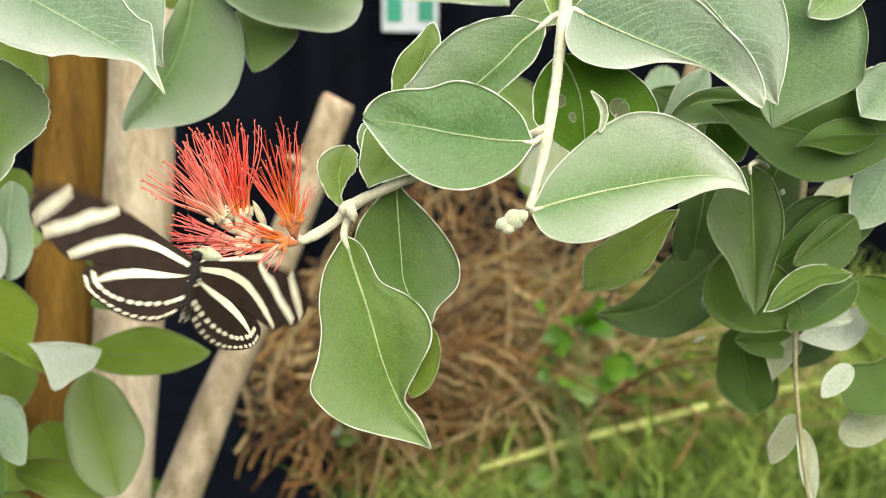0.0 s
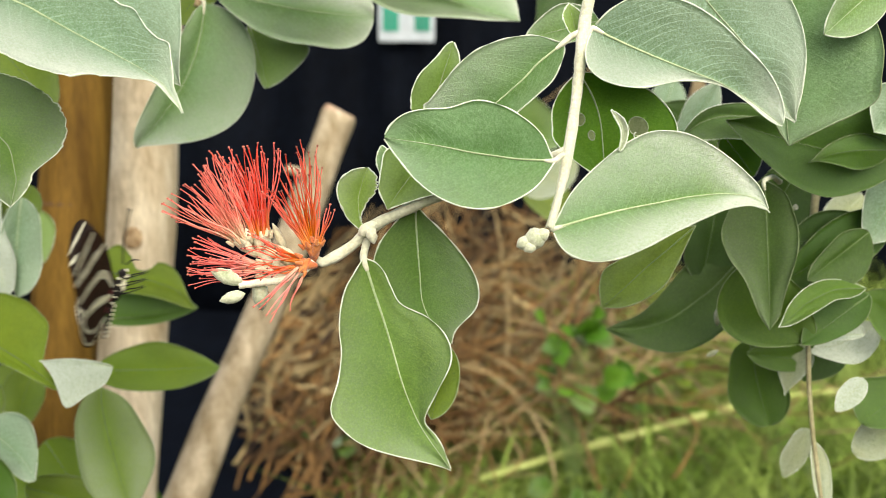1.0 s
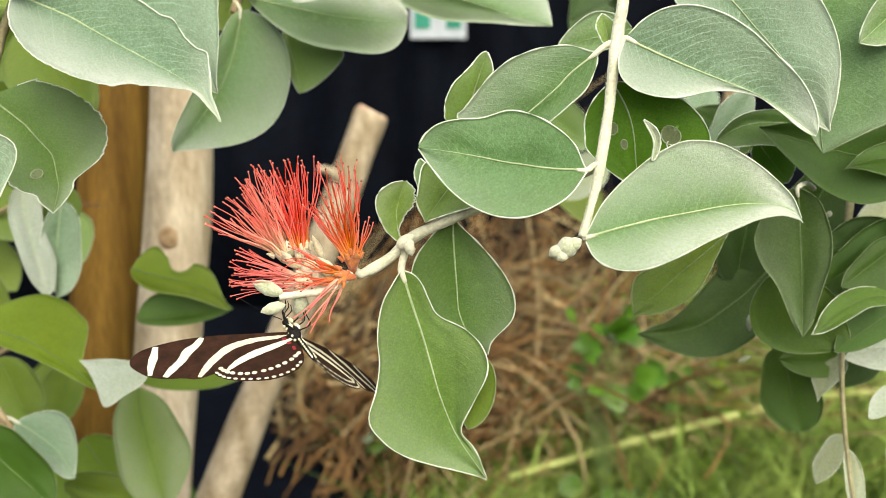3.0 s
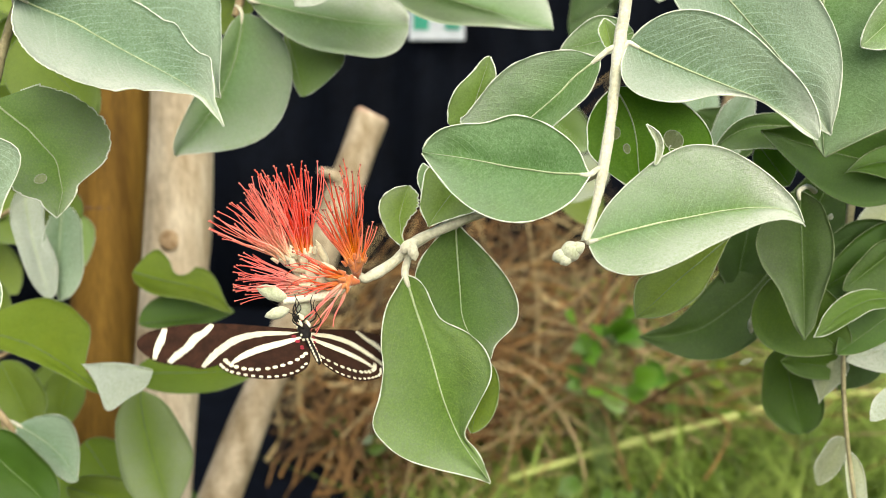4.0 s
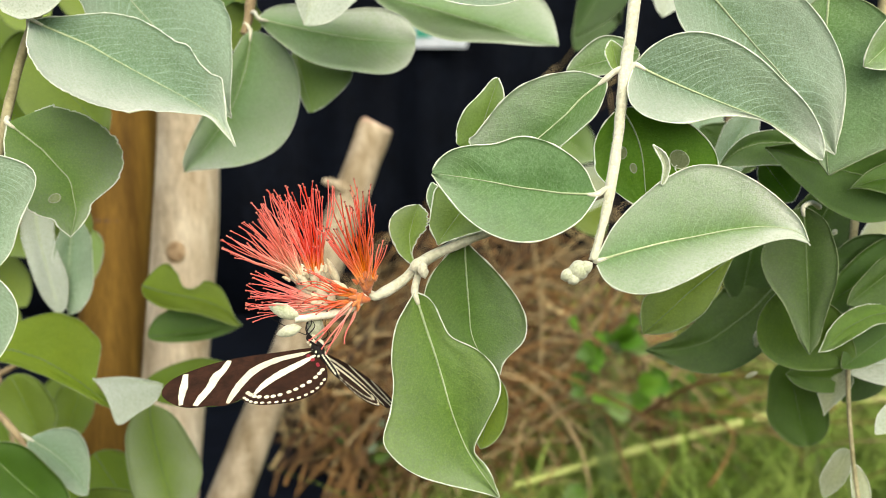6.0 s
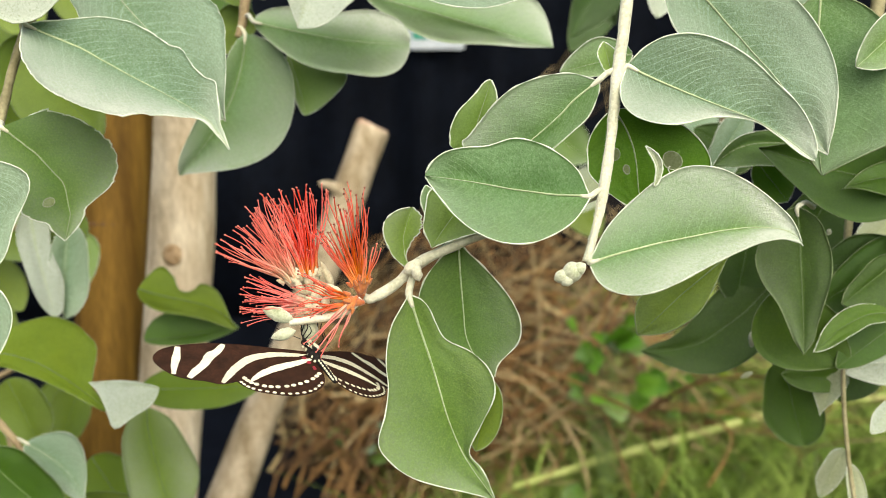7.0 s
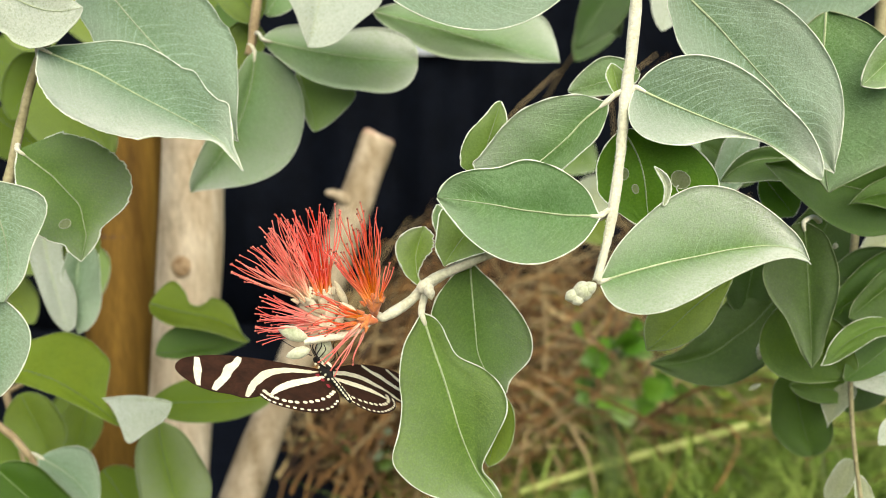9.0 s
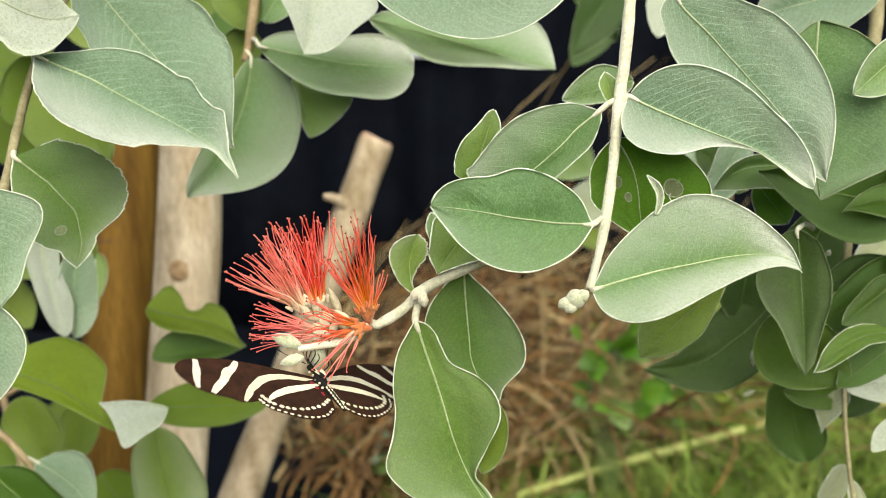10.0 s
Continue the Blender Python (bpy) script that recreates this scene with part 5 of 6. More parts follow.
def rear_branch():
    b = thing("rear_branch", (-0.3251, 0.6396, 0.7617), "shaded twig with yellow-green leaves behind the posts' foliage", "branch", "branches of the tree")
    tube("stem", [(-0.3226, 0.6343, 0.9622), (-0.3327, 0.6555, 0.8517), (-0.3251, 0.6396, 0.7617), (-0.3088, 0.6127, 0.6667), (-0.2817, 0.5876, 0.5819), (-0.2627, 0.5680, 0.5286)], [0.004, 0.0036, 0.003, 0.0026, 0.0022, 0.002], M_TWIG_BROWN, b, 10, 6, 0.2)
    for at_, to in (((-0.3169, 0.6267, 0.7175), (-0.2744, 0.6158, 0.7417)), ((-0.3003, 0.6055, 0.6377), (-0.2518, 0.5907, 0.6572)), ((-0.2854, 0.5889, 0.5892), (-0.2334, 0.5748, 0.6248))):
        tube("twig", [at_, [(p + q) / 2 + 0.004 for p, q in zip(at_, to)], to], [0.0018, 0.0014, 0.001], M_TWIG_BROWN, b, 8, 4, 0.2)
    leaf(b, (-0.3112, 0.6375, 0.8652), (-0.2635, 0.6236, 0.8324), 0.36, 0.36, M_LEAF_OLIVE, peak=0.48, fold=8, face=(0.3, -0.93, 0.2), seed=120, n=16, k=5)
    leaf(b, (-0.3235, 0.6705, 0.8217), (-0.2769, 0.6563, 0.7873), 0.34, 0.34, M_LEAF_BACKLIT, peak=0.48, fold=8, face=(0.3, -0.93, 0.2), seed=121, n=16, k=5)
    leaf(b, (-0.2584, 0.6164, 0.8602), (-0.2796, 0.6008, 0.8181), 0.34, 0.34, M_LEAF_BACKLIT, peak=0.48, fold=8, face=(0.3, -0.93, 0.2), seed=122, n=16, k=5)
    leaf(b, (-0.3099, 0.6376, 0.7504), (-0.2797, 0.6231, 0.7143), 0.36, 0.36, M_LEAF_OLIVE, peak=0.48, fold=8, face=(0.3, -0.93, 0.2), seed=123, n=16, k=5)
    leaf(b, (-0.2477, 0.5953, 0.7407), (-0.2232, 0.5812, 0.7071), 0.36, 0.36, M_LEAF_YOUNG, peak=0.48, fold=8, face=(0.3, -0.93, 0.2), seed=124, n=16, k=5)
    leaf(b, (-0.3235, 0.6507, 0.7096), (-0.2924, 0.6368, 0.6766), 0.36, 0.36, M_LEAF_OLIVE, peak=0.48, fold=8, face=(0.3, -0.93, 0.2), seed=125, n=16, k=5)
    leaf(b, (-0.2726, 0.5754, 0.6283), (-0.2373, 0.5617, 0.5962), 0.38, 0.38, M_LEAF_BACKLIT, peak=0.48, fold=8, face=(0.3, -0.93, 0.2), seed=126, n=16, k=5)
    leaf(b, (-0.2449, 0.5978, 0.6400), (-0.2635, 0.5825, 0.5993), 0.36, 0.36, M_LEAF_OLIVE, peak=0.48, fold=8, face=(0.3, -0.93, 0.2), seed=127, n=16, k=5)
    leaf(b, (-0.3099, 0.6131, 0.6117), (-0.2797, 0.5990, 0.5773), 0.38, 0.38, M_LEAF_BACKLIT, peak=0.48, fold=8, face=(0.3, -0.93, 0.2), seed=128, n=16, k=5)
    leaf(b, (-0.2584, 0.5686, 0.5896), (-0.2197, 0.5562, 0.5649), 0.4, 0.4, M_LEAF_BACKLIT, peak=0.48, fold=8, face=(0.3, -0.93, 0.2), seed=129, n=16, k=5)
    leaf(b, (-0.2965, 0.5869, 0.5783), (-0.2599, 0.5737, 0.5492), 0.4, 0.4, M_LEAF_OLIVE, peak=0.48, fold=8, face=(0.3, -0.93, 0.2), seed=130, n=16, k=5)
    leaf(b, (-0.2187, 0.5509, 0.6041), (-0.1885, 0.5362, 0.5669), 0.34, 0.34, M_LEAF_BACKLIT, peak=0.48, fold=8, face=(0.3, -0.93, 0.2), seed=131, n=16, k=5)
    leaf(b, (-0.2685, 0.6296, 0.5898), (-0.2924, 0.6139, 0.5467), 0.4, 0.4, M_LEAF_YOUNG, peak=0.48, fold=8, face=(0.3, -0.93, 0.2), seed=132, n=16, k=5)
    leaf(b, (-0.2774, 0.6012, 0.8895), (-0.2429, 0.5882, 0.8617), 0.36, 0.36, M_LEAF_OLIVE, peak=0.48, fold=8, face=(0.3, -0.93, 0.2), seed=133, n=16, k=5)
    leaf(b, (-0.2485, 0.6446, 0.9051), (-0.2308, 0.6293, 0.8646), 0.36, 0.36, M_LEAF_OLIVE, peak=0.48, fold=8, face=(0.3, -0.93, 0.2), seed=134, n=16, k=5)
    leaf(b, (-0.1442, 0.6219, 0.8919), (-0.1282, 0.6075, 0.8562), 0.34, 0.34, M_LEAF_DEEP, peak=0.48, fold=8, face=(0.3, -0.93, 0.2), seed=135, n=16, k=5)
    leaf(b, (-0.1674, 0.6433, 0.8979), (-0.1471, 0.6293, 0.8646), 0.34, 0.34, M_LEAF_OLIVE, peak=0.48, fold=8, face=(0.3, -0.93, 0.2), seed=136, n=16, k=5)
    leaf(b, (-0.2905, 0.5624, 0.5545), (-0.2549, 0.5513, 0.5372), 0.4, 0.4, M_LEAF_BACKLIT, peak=0.48, fold=8, face=(0.3, -0.93, 0.2), seed=137, n=16, k=5)
    leaf(b, (-0.2334, 0.5624, 0.5545), (-0.2549, 0.5494, 0.5268), 0.4, 0.4, M_LEAF_OLIVE, peak=0.48, fold=8, face=(0.3, -0.93, 0.2), seed=138, n=16, k=5)
    return b


def right_branch():
    b = thing("right_branch", (0.1576, 0.3698, 0.7863), "dense shaded spray of dark green leaves", "branch", "branches of the tree")
    tube("stem", [(0.0653, 0.3220, 0.9183), (0.1362, 0.3821, 0.9137), (0.1846, 0.4163, 0.8773), (0.1730, 0.3958, 0.8188), (0.1640, 0.3808, 0.7624), (0.1617, 0.3728, 0.7173), (0.1628, 0.3665, 0.6812), (0.1685, 0.3585, 0.6361)], [0.003, 0.003, 0.003, 0.0026, 0.0015, 0.0010, 0.0009, 0.0008], M_TWIG_OLIVE, b, 10, 6, 0.2)
    # dark and deep leaf colours here carry the shade inside the dense spray
    leaf(b, (0.1326, 0.3533, 0.7793), (0.1330, 0.3398, 0.7257), (0.000, 0.058, 0.136, 0.176, 0.204, 0.191, 0.141, 0.094, 0.065, 0.018, 0.000), (0.000, 0.090, 0.176, 0.253, 0.302, 0.265, 0.163, 0.108, 0.063, 0.017, 0.000), material=M_LEAF_DARK_SHADE, spine=(0.000, 0.001, 0.003, 0.006, 0.007, 0.008, 0.007, 0.006, 0.003, 0.001, 0.000), face=(-0.35, -0.92, 0.19), fold=16, felt_gloss=(0.3, 0.4, 0.3), n=40, k=8, stalk=(0.1444, 0.3682, 0.7776), seed=71)
    leaf(b, (0.1997, 0.3568, 0.7932), (0.1186, 0.3583, 0.8017), (0.000, 0.020, 0.069, 0.121, 0.183, 0.218, 0.199, 0.140, 0.076, 0.022, 0.000), (0.000, 0.032, 0.102, 0.170, 0.210, 0.193, 0.147, 0.090, 0.042, 0.011, 0.000), material=M_LEAF_DEEP, spine=(0.000, 0.006, 0.024, 0.052, 0.076, 0.084, 0.066, 0.040, 0.018, 0.005, 0.000), face=(-0.36, -0.92, 0.14), fold=8, wave=0.15, felt_gloss=(0.2, 0.2, 0.2), n=36, k=8, seed=72)
    leaf(b, (0.1736, 0.3512, 0.7387), (0.1354, 0.3371, 0.7275), (0.000, 0.017, 0.058, 0.091, 0.091, 0.103, 0.107, 0.078, 0.047, 0.014, 0.000), (0.000, 0.030, 0.088, 0.105, 0.115, 0.128, 0.111, 0.089, 0.038, 0.007, 0.000), rim=M_RIM, material=M_LEAF_DEEP, spine=(0.000, -0.009, -0.035, -0.076, -0.106, -0.102, -0.089, -0.050, -0.022, -0.005, 0.000), face=(-0.4, -0.89, 0.22), fold=-12, felt_gloss=(0.15, 0.15, 0.4), n=36, k=8, seed=73)
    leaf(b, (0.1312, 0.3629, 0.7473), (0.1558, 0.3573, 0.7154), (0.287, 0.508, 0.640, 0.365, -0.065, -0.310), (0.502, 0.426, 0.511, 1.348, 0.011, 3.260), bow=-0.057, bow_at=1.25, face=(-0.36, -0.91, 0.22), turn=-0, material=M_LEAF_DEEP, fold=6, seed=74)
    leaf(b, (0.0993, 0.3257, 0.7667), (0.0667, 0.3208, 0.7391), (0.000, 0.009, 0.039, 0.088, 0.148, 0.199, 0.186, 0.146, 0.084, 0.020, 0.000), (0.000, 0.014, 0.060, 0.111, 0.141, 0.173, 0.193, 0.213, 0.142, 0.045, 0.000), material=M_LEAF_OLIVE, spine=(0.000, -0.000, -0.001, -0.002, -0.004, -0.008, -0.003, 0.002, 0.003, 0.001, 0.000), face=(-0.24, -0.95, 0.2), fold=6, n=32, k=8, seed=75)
    leaf(b, (0.1519, 0.4132, 0.7448), (0.0862, 0.4069, 0.7089), (0.000, 0.032, 0.128, 0.210, 0.220, 0.235, 0.214, 0.178, 0.101, 0.030, 0.000), (0.000, 0.019, 0.090, 0.160, 0.210, 0.182, 0.137, 0.077, 0.053, 0.017, 0.000), material=M_LEAF_DARK_SHADE, spine=(0.000, 0.007, 0.028, 0.061, 0.103, 0.123, 0.135, 0.104, 0.061, 0.017, 0.000), face=(-0.27, -0.94, 0.21), turn=10, fold=8, n=34, k=8, seed=76)
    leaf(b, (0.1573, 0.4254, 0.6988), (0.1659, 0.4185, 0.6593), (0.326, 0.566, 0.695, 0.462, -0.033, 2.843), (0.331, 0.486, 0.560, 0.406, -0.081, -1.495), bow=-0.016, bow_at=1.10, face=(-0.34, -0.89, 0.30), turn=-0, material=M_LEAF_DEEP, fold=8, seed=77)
    leaf(b, (0.1771, 0.3599, 0.7590), (0.1512, 0.3518, 0.7419), 0.38, 0.2, M_LEAF_DARK_SHADE, peak=0.5, fold=8, seed=78)
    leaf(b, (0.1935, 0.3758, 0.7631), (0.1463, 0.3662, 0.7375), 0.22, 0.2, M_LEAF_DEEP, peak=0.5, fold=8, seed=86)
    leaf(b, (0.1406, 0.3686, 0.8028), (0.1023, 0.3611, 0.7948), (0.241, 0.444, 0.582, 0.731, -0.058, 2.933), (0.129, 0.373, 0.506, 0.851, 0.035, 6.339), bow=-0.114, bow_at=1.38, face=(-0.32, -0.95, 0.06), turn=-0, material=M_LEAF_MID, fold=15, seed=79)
    leaf(b, (0.1782, 0.3503, 0.7912), (0.1455, 0.3445, 0.7870), (0.210, 0.373, 0.533, 1.989, 0.031, -1.289), (0.192, 0.348, 0.538, 1.248, 0.056, 5.645), bow=-0.058, bow_at=1.21, face=(-0.42, -0.90, 0.08), turn=-0, material=M_LEAF_DEEP, felt_gloss=(0.1, 0.2, 0.6), under=M_UNDER, fold=-16, seed=87)
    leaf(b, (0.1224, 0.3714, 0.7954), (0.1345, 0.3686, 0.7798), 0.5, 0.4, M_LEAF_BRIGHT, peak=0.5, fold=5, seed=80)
    leaf(b, (0.1656, 0.3998, 0.7836), (0.1466, 0.3936, 0.7484), 0.34, 0.34, M_LEAF_DARK_SHADE, peak=0.5, fold=8, seed=88)
    leaf(b, (0.1364, 0.4171, 0.7670), (0.1289, 0.4102, 0.7276), 0.34, 0.3, M_LEAF_DARK_SHADE, peak=0.5, fold=8, seed=89)
    leaf(b, (0.1985, 0.4191, 0.7204), (0.1780, 0.4124, 0.6826), 0.34, 0.34, M_LEAF_DARK_SHADE, peak=0.5, fold=8, seed=90)
    leaf(b, (0.1429, 0.4411, 0.7877), (0.1167, 0.4443, 0.8057), 0.34, 0.34, M_LEAF_DARK_SHADE, peak=0.5, fold=8, seed=91)
    leaf(b, (0.1164, 0.4197, 0.7818), (0.1364, 0.4258, 0.8162), 0.2, 0.22, M_LEAF_GREY, peak=0.5, fold=8, seed=92)
    for c, ax, ln, r in (((0.1292, 0.3883, 0.7187), (0.05, 0, -1), 0.0075, 0.0013), ((0.1302, 0.3953, 0.7008), (-1, 0, -0.5), 0.006, 0.0012), ((0.1459, 0.3646, 0.7568), (1, 0, 0.3), 0.0022, 0.0010), ((0.1505, 0.3665, 0.7679), (0.4, 0, 1), 0.0026, 0.0010)):
        bm = bmesh.new()
        blob_into(bm, local(b, [c])[0], ax, ln, r, 7, 10, 0.2)
        mesh_object("bud", bm, M_BUD, b)
    leaf(b, (0.2014, 0.3975, 0.7130), (0.1731, 0.3953, 0.7010), (0.343, 0.436, 0.546, 1.126, -0.037, -0.228), (0.207, 0.430, 0.567, 0.854, 0.007, -1.327), bow=0.054, bow_at=0.79, face=(-0.41, -0.88, 0.25), turn=-0, material=M_WHITE, fold=15, seed=81)
    leaf(b, (0.2191, 0.3905, 0.6770), (0.1923, 0.3876, 0.6572), (0.253, 0.448, 0.557, 0.476, 0.037, 0.445), (0.253, 0.530, 0.558, 0.355, -0.128, -2.153), bow=0.032, bow_at=0.89, face=(-0.43, -0.85, 0.32), turn=-0, material=M_UNDER, fold=15, seed=82)
    leaf(b, (0.2188, 0.3835, 0.6944), (0.1902, 0.3806, 0.6743), (0.352, 0.424, 0.548, 0.725, -0.044, 0.637), (0.358, 0.609, 0.652, 0.301, -0.171, -1.909), bow=0.010, bow_at=0.97, face=(-0.44, -0.85, 0.29), turn=-0, material=M_LEAF_DEEP, fold=8, seed=93)
    leaf(b, (0.2182, 0.3772, 0.7156), (0.1868, 0.3805, 0.7291), (0.383, 0.331, 0.538, 1.085, 0.022, -0.221), (0.271, 0.475, 0.558, 0.433, -0.051, -2.366), bow=0.046, bow_at=1.03, face=(-0.45, -0.87, 0.21), turn=-0, material=M_LEAF_DEEP, fold=8, seed=94)
    leaf(b, (0.1734, 0.4059, 0.7035), (0.1656, 0.4017, 0.6794), (0.259, 0.319, 0.545, 2.066, 0.046, -1.078), (0.326, 0.382, 0.553, 1.500, 0.004, 3.048), bow=0.022, bow_at=1.01, face=(-0.37, -0.88, 0.28), turn=-0, material=M_UNDER, fold=15, seed=83)
    leaf(b, (0.1703, 0.3791, 0.6664), (0.1756, 0.3737, 0.6360), 0.14, 0.12, M_UNDER, peak=0.4, fold=15, seed=84)
    leaf(b, (0.1806, 0.4086, 0.6612), (0.1691, 0.4049, 0.6398), 0.2, 0.3, M_UNDER, peak=0.4, fold=15, seed=95)
    leaf(b, (0.2157, 0.4469, 0.7632), (0.1916, 0.4432, 0.7421), 0.35, 0.3, M_UNDER, peak=0.4, fold=15, seed=85)
    leaf(b, (0.1527, 0.3097, 0.8489), (0.1317, 0.3065, 0.8305), 0.3, 0.25, M_LEAF, peak=0.5, fold=12, seed=96)
    leaf(b, (0.1829, 0.4057, 0.8761), (0.1292, 0.4034, 0.8629), 0.30, 0.30, M_LEAF_GREY, peak=0.5, fold=12, seed=109)
    leaf(b, (0.1868, 0.3504, 0.8154), (0.1684, 0.3447, 0.7981), 0.45, 0.42, M_LEAF_GREY, peak=0.5, fold=12, rag=0.2, seed=97)
    leaf(b, (0.1993, 0.3748, 0.7833), (0.1801, 0.3668, 0.7536), 0.30, 0.34, M_LEAF_GREY, peak=0.5, fold=12, felt_gloss=(0.1, 0.1, 0.2), seed=110)
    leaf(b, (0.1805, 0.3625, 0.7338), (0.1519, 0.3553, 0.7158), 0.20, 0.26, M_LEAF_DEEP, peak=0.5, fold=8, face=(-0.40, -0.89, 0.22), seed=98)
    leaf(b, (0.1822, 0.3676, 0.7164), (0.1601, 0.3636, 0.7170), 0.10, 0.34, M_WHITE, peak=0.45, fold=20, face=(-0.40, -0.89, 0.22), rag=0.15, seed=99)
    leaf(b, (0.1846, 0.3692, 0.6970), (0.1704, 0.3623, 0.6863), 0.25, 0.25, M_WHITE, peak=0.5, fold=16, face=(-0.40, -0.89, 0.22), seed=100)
    leaf(b, (0.1776, 0.3593, 0.7502), (0.1546, 0.3541, 0.7433), 0.28, 0.22, M_LEAF_DARK_SHADE, peak=0.5, fold=10, felt_gloss=(0.05, 0.05, 0.1), face=(-0.40, -0.89, 0.22), seed=101)
    leaf(b, (0.1869, 0.3798, 0.7567), (0.1505, 0.3739, 0.7520), 0.20, 0.30, M_LEAF_DARK_SHADE, peak=0.5, fold=10, face=(-0.40, -0.89, 0.22), seed=102)
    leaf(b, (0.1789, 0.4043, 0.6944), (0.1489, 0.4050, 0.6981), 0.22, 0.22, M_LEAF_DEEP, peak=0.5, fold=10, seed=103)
    leaf(b, (0.0695, 0.8094, 0.8034), (0.1226, 0.7924, 0.7642), 0.34, 0.34, M_LEAF_MID, peak=0.5, fold=8, seed=104)
    leaf(b, (0.1315, 0.7607, 0.7574), (0.0897, 0.7457, 0.7297), 0.32, 0.32, M_UNDER, peak=0.5, fold=8, seed=105)
    leaf(b, (0.1016, 0.8495, 0.7426), (0.1379, 0.8308, 0.6943), 0.30, 0.30, M_LEAF_OLIVE, peak=0.5, fold=8, seed=106)
    leaf(b, (0.1456, 0.8276, 0.9064), (0.1062, 0.8083, 0.8545), 0.22, 0.24, M_LEAF_DARK_SHADE, peak=0.5, fold=8, seed=107)
    leaf(b, (0.1663, 0.6089, 0.8181), (0.1548, 0.5927, 0.7835), 0.30, 0.30, M_LEAF_GREY, peak=0.5, fold=8, seed=108)
    tube("twig", [(0.1689, 0.5326, 0.8457), (0.1535, 0.5160, 0.8094), (0.1490, 0.4997, 0.7744)], [0.0045, 0.004, 0.003], M_TWIG_BROWN, b, 10, 6, 0.2)
    return b


tree_limb()
hanging_branch()
SPRIG = flowering_sprig()
left_branch()
upper_branch()
lower_branch()
rear_branch()
right_branch()


# ------------------------------------------------------------ butterfly: head towards +y, back towards +z
def wing_plate(name, outline, parent, side, thick, material, z):
    """A thin plate with a smooth outline, in millimetres; the two faces take the two materials."""
    pts = [(Vector((x * side, y, 0)) * 0.001) for x, y in outline]
    n = len(pts)
    line = []
    for i in range(n):
        p0, p1, p2, p3 = pts[i - 1], pts[i], pts[(i + 1) % n], pts[(i + 2) % n]
        for k in range(4):
            s = k / 4
            line.append(0.5 * (2 * p1 + (p2 - p0) * s + (2 * p0 - 5 * p1 + 4 * p2 - p3) * s * s + (3 * p1 - p0 - 3 * p2 + p3) * s ** 3))
    bm = bmesh.new()
    up = [bm.verts.new(p + Vector((0, 0, z + thick))) for p in line]
    dn = [bm.verts.new(p + Vector((0, 0, z - thick))) for p in line]
    bm.faces.new(up).material_index = 0
    bm.faces.new(dn[::-1]).material_index = len(material) - 1
    for i in range(len(line)):
        j = (i + 1) % len(line)
        bm.faces.new((up[i], dn[i], dn[j], up[j]))
    bmesh.ops.triangulate(bm, faces=[f for f in bm.faces if len(f.verts) > 4])
    return mesh_object(name, bm, material, parent, smooth=False)


def band(name, line, widths, parent, side, z, thick=0.00009):
    """A cream band along a line, laid through the wing so that it shows on both faces."""
    pts, wid = smooth_line([Vector((x * side, y, 0)) * 0.001 for x, y in line], [w * 0.001 for w in widths], 6)
    a, b = [], []
    rng = random.Random(len(line) * 31 + int(abs(line[0][0]) * 10))
    for i, p in enumerate(pts):
        d = (pts[min(i + 1, len(pts) - 1)] - pts[max(i - 1, 0)]).normalized()
        nrm = Vector((-d.y, d.x, 0))
        w = wid[i] * rng.uniform(0.9, 1.1)
        a.append(p + nrm * w)
        b.append(p - nrm * w)
    outline = a + b[::-1]
    bm = bmesh.new()
    up = [bm.verts.new(p + Vector((0, 0, z + thick))) for p in outline]
    dn = [bm.verts.new(p + Vector((0, 0, z - thick))) for p in outline]
    n = len(pts)
    for vs in (up, dn):
        for i in range(n - 1):
            bm.faces.new((vs[i], vs[i + 1], vs[2 * n - 2 - i], vs[2 * n - 1 - i]))
    for i in range(2 * n):
        j = (i + 1) % (2 * n)
        bm.faces.new((up[i], up[j], dn[j], dn[i]))
    return mesh_object(name, bm, M_CREAM, parent, smooth=False)


def spots(name, line, count, size, parent, side, z, material=None, stretch=1.0):
    """A row of small spots along a line, each a flat pad of its own."""
    pts, _ = smooth_line([Vector((x * side, y, 0)) * 0.001 for x, y in line], [1] * len(line), 12)
    for i in range(count):
        c = pts[int((i + 0.5) / count * (len(pts) - 1))]
        d = (pts[min(int((i + 0.5) / count * (len(pts) - 1)) + 1, len(pts) - 1)] - c).normalized()
        bm = bmesh.new()
        bmesh.ops.create_cone(bm, cap_ends=True, segments=10, radius1=size * 0.001, radius2=size * 0.001, depth=0.00018)
        bmesh.ops.scale(bm, vec=(stretch, 1, 1), verts=bm.verts)
        bmesh.ops.rotate(bm, matrix=Matrix.Rotation(math.atan2(d.y, d.x), 3, "Z"), verts=bm.verts)
        bmesh.ops.translate(bm, vec=c + Vector((0, 0, z)), verts=bm.verts)
        mesh_object(name, bm, material or M_CREAM, parent, smooth=False)


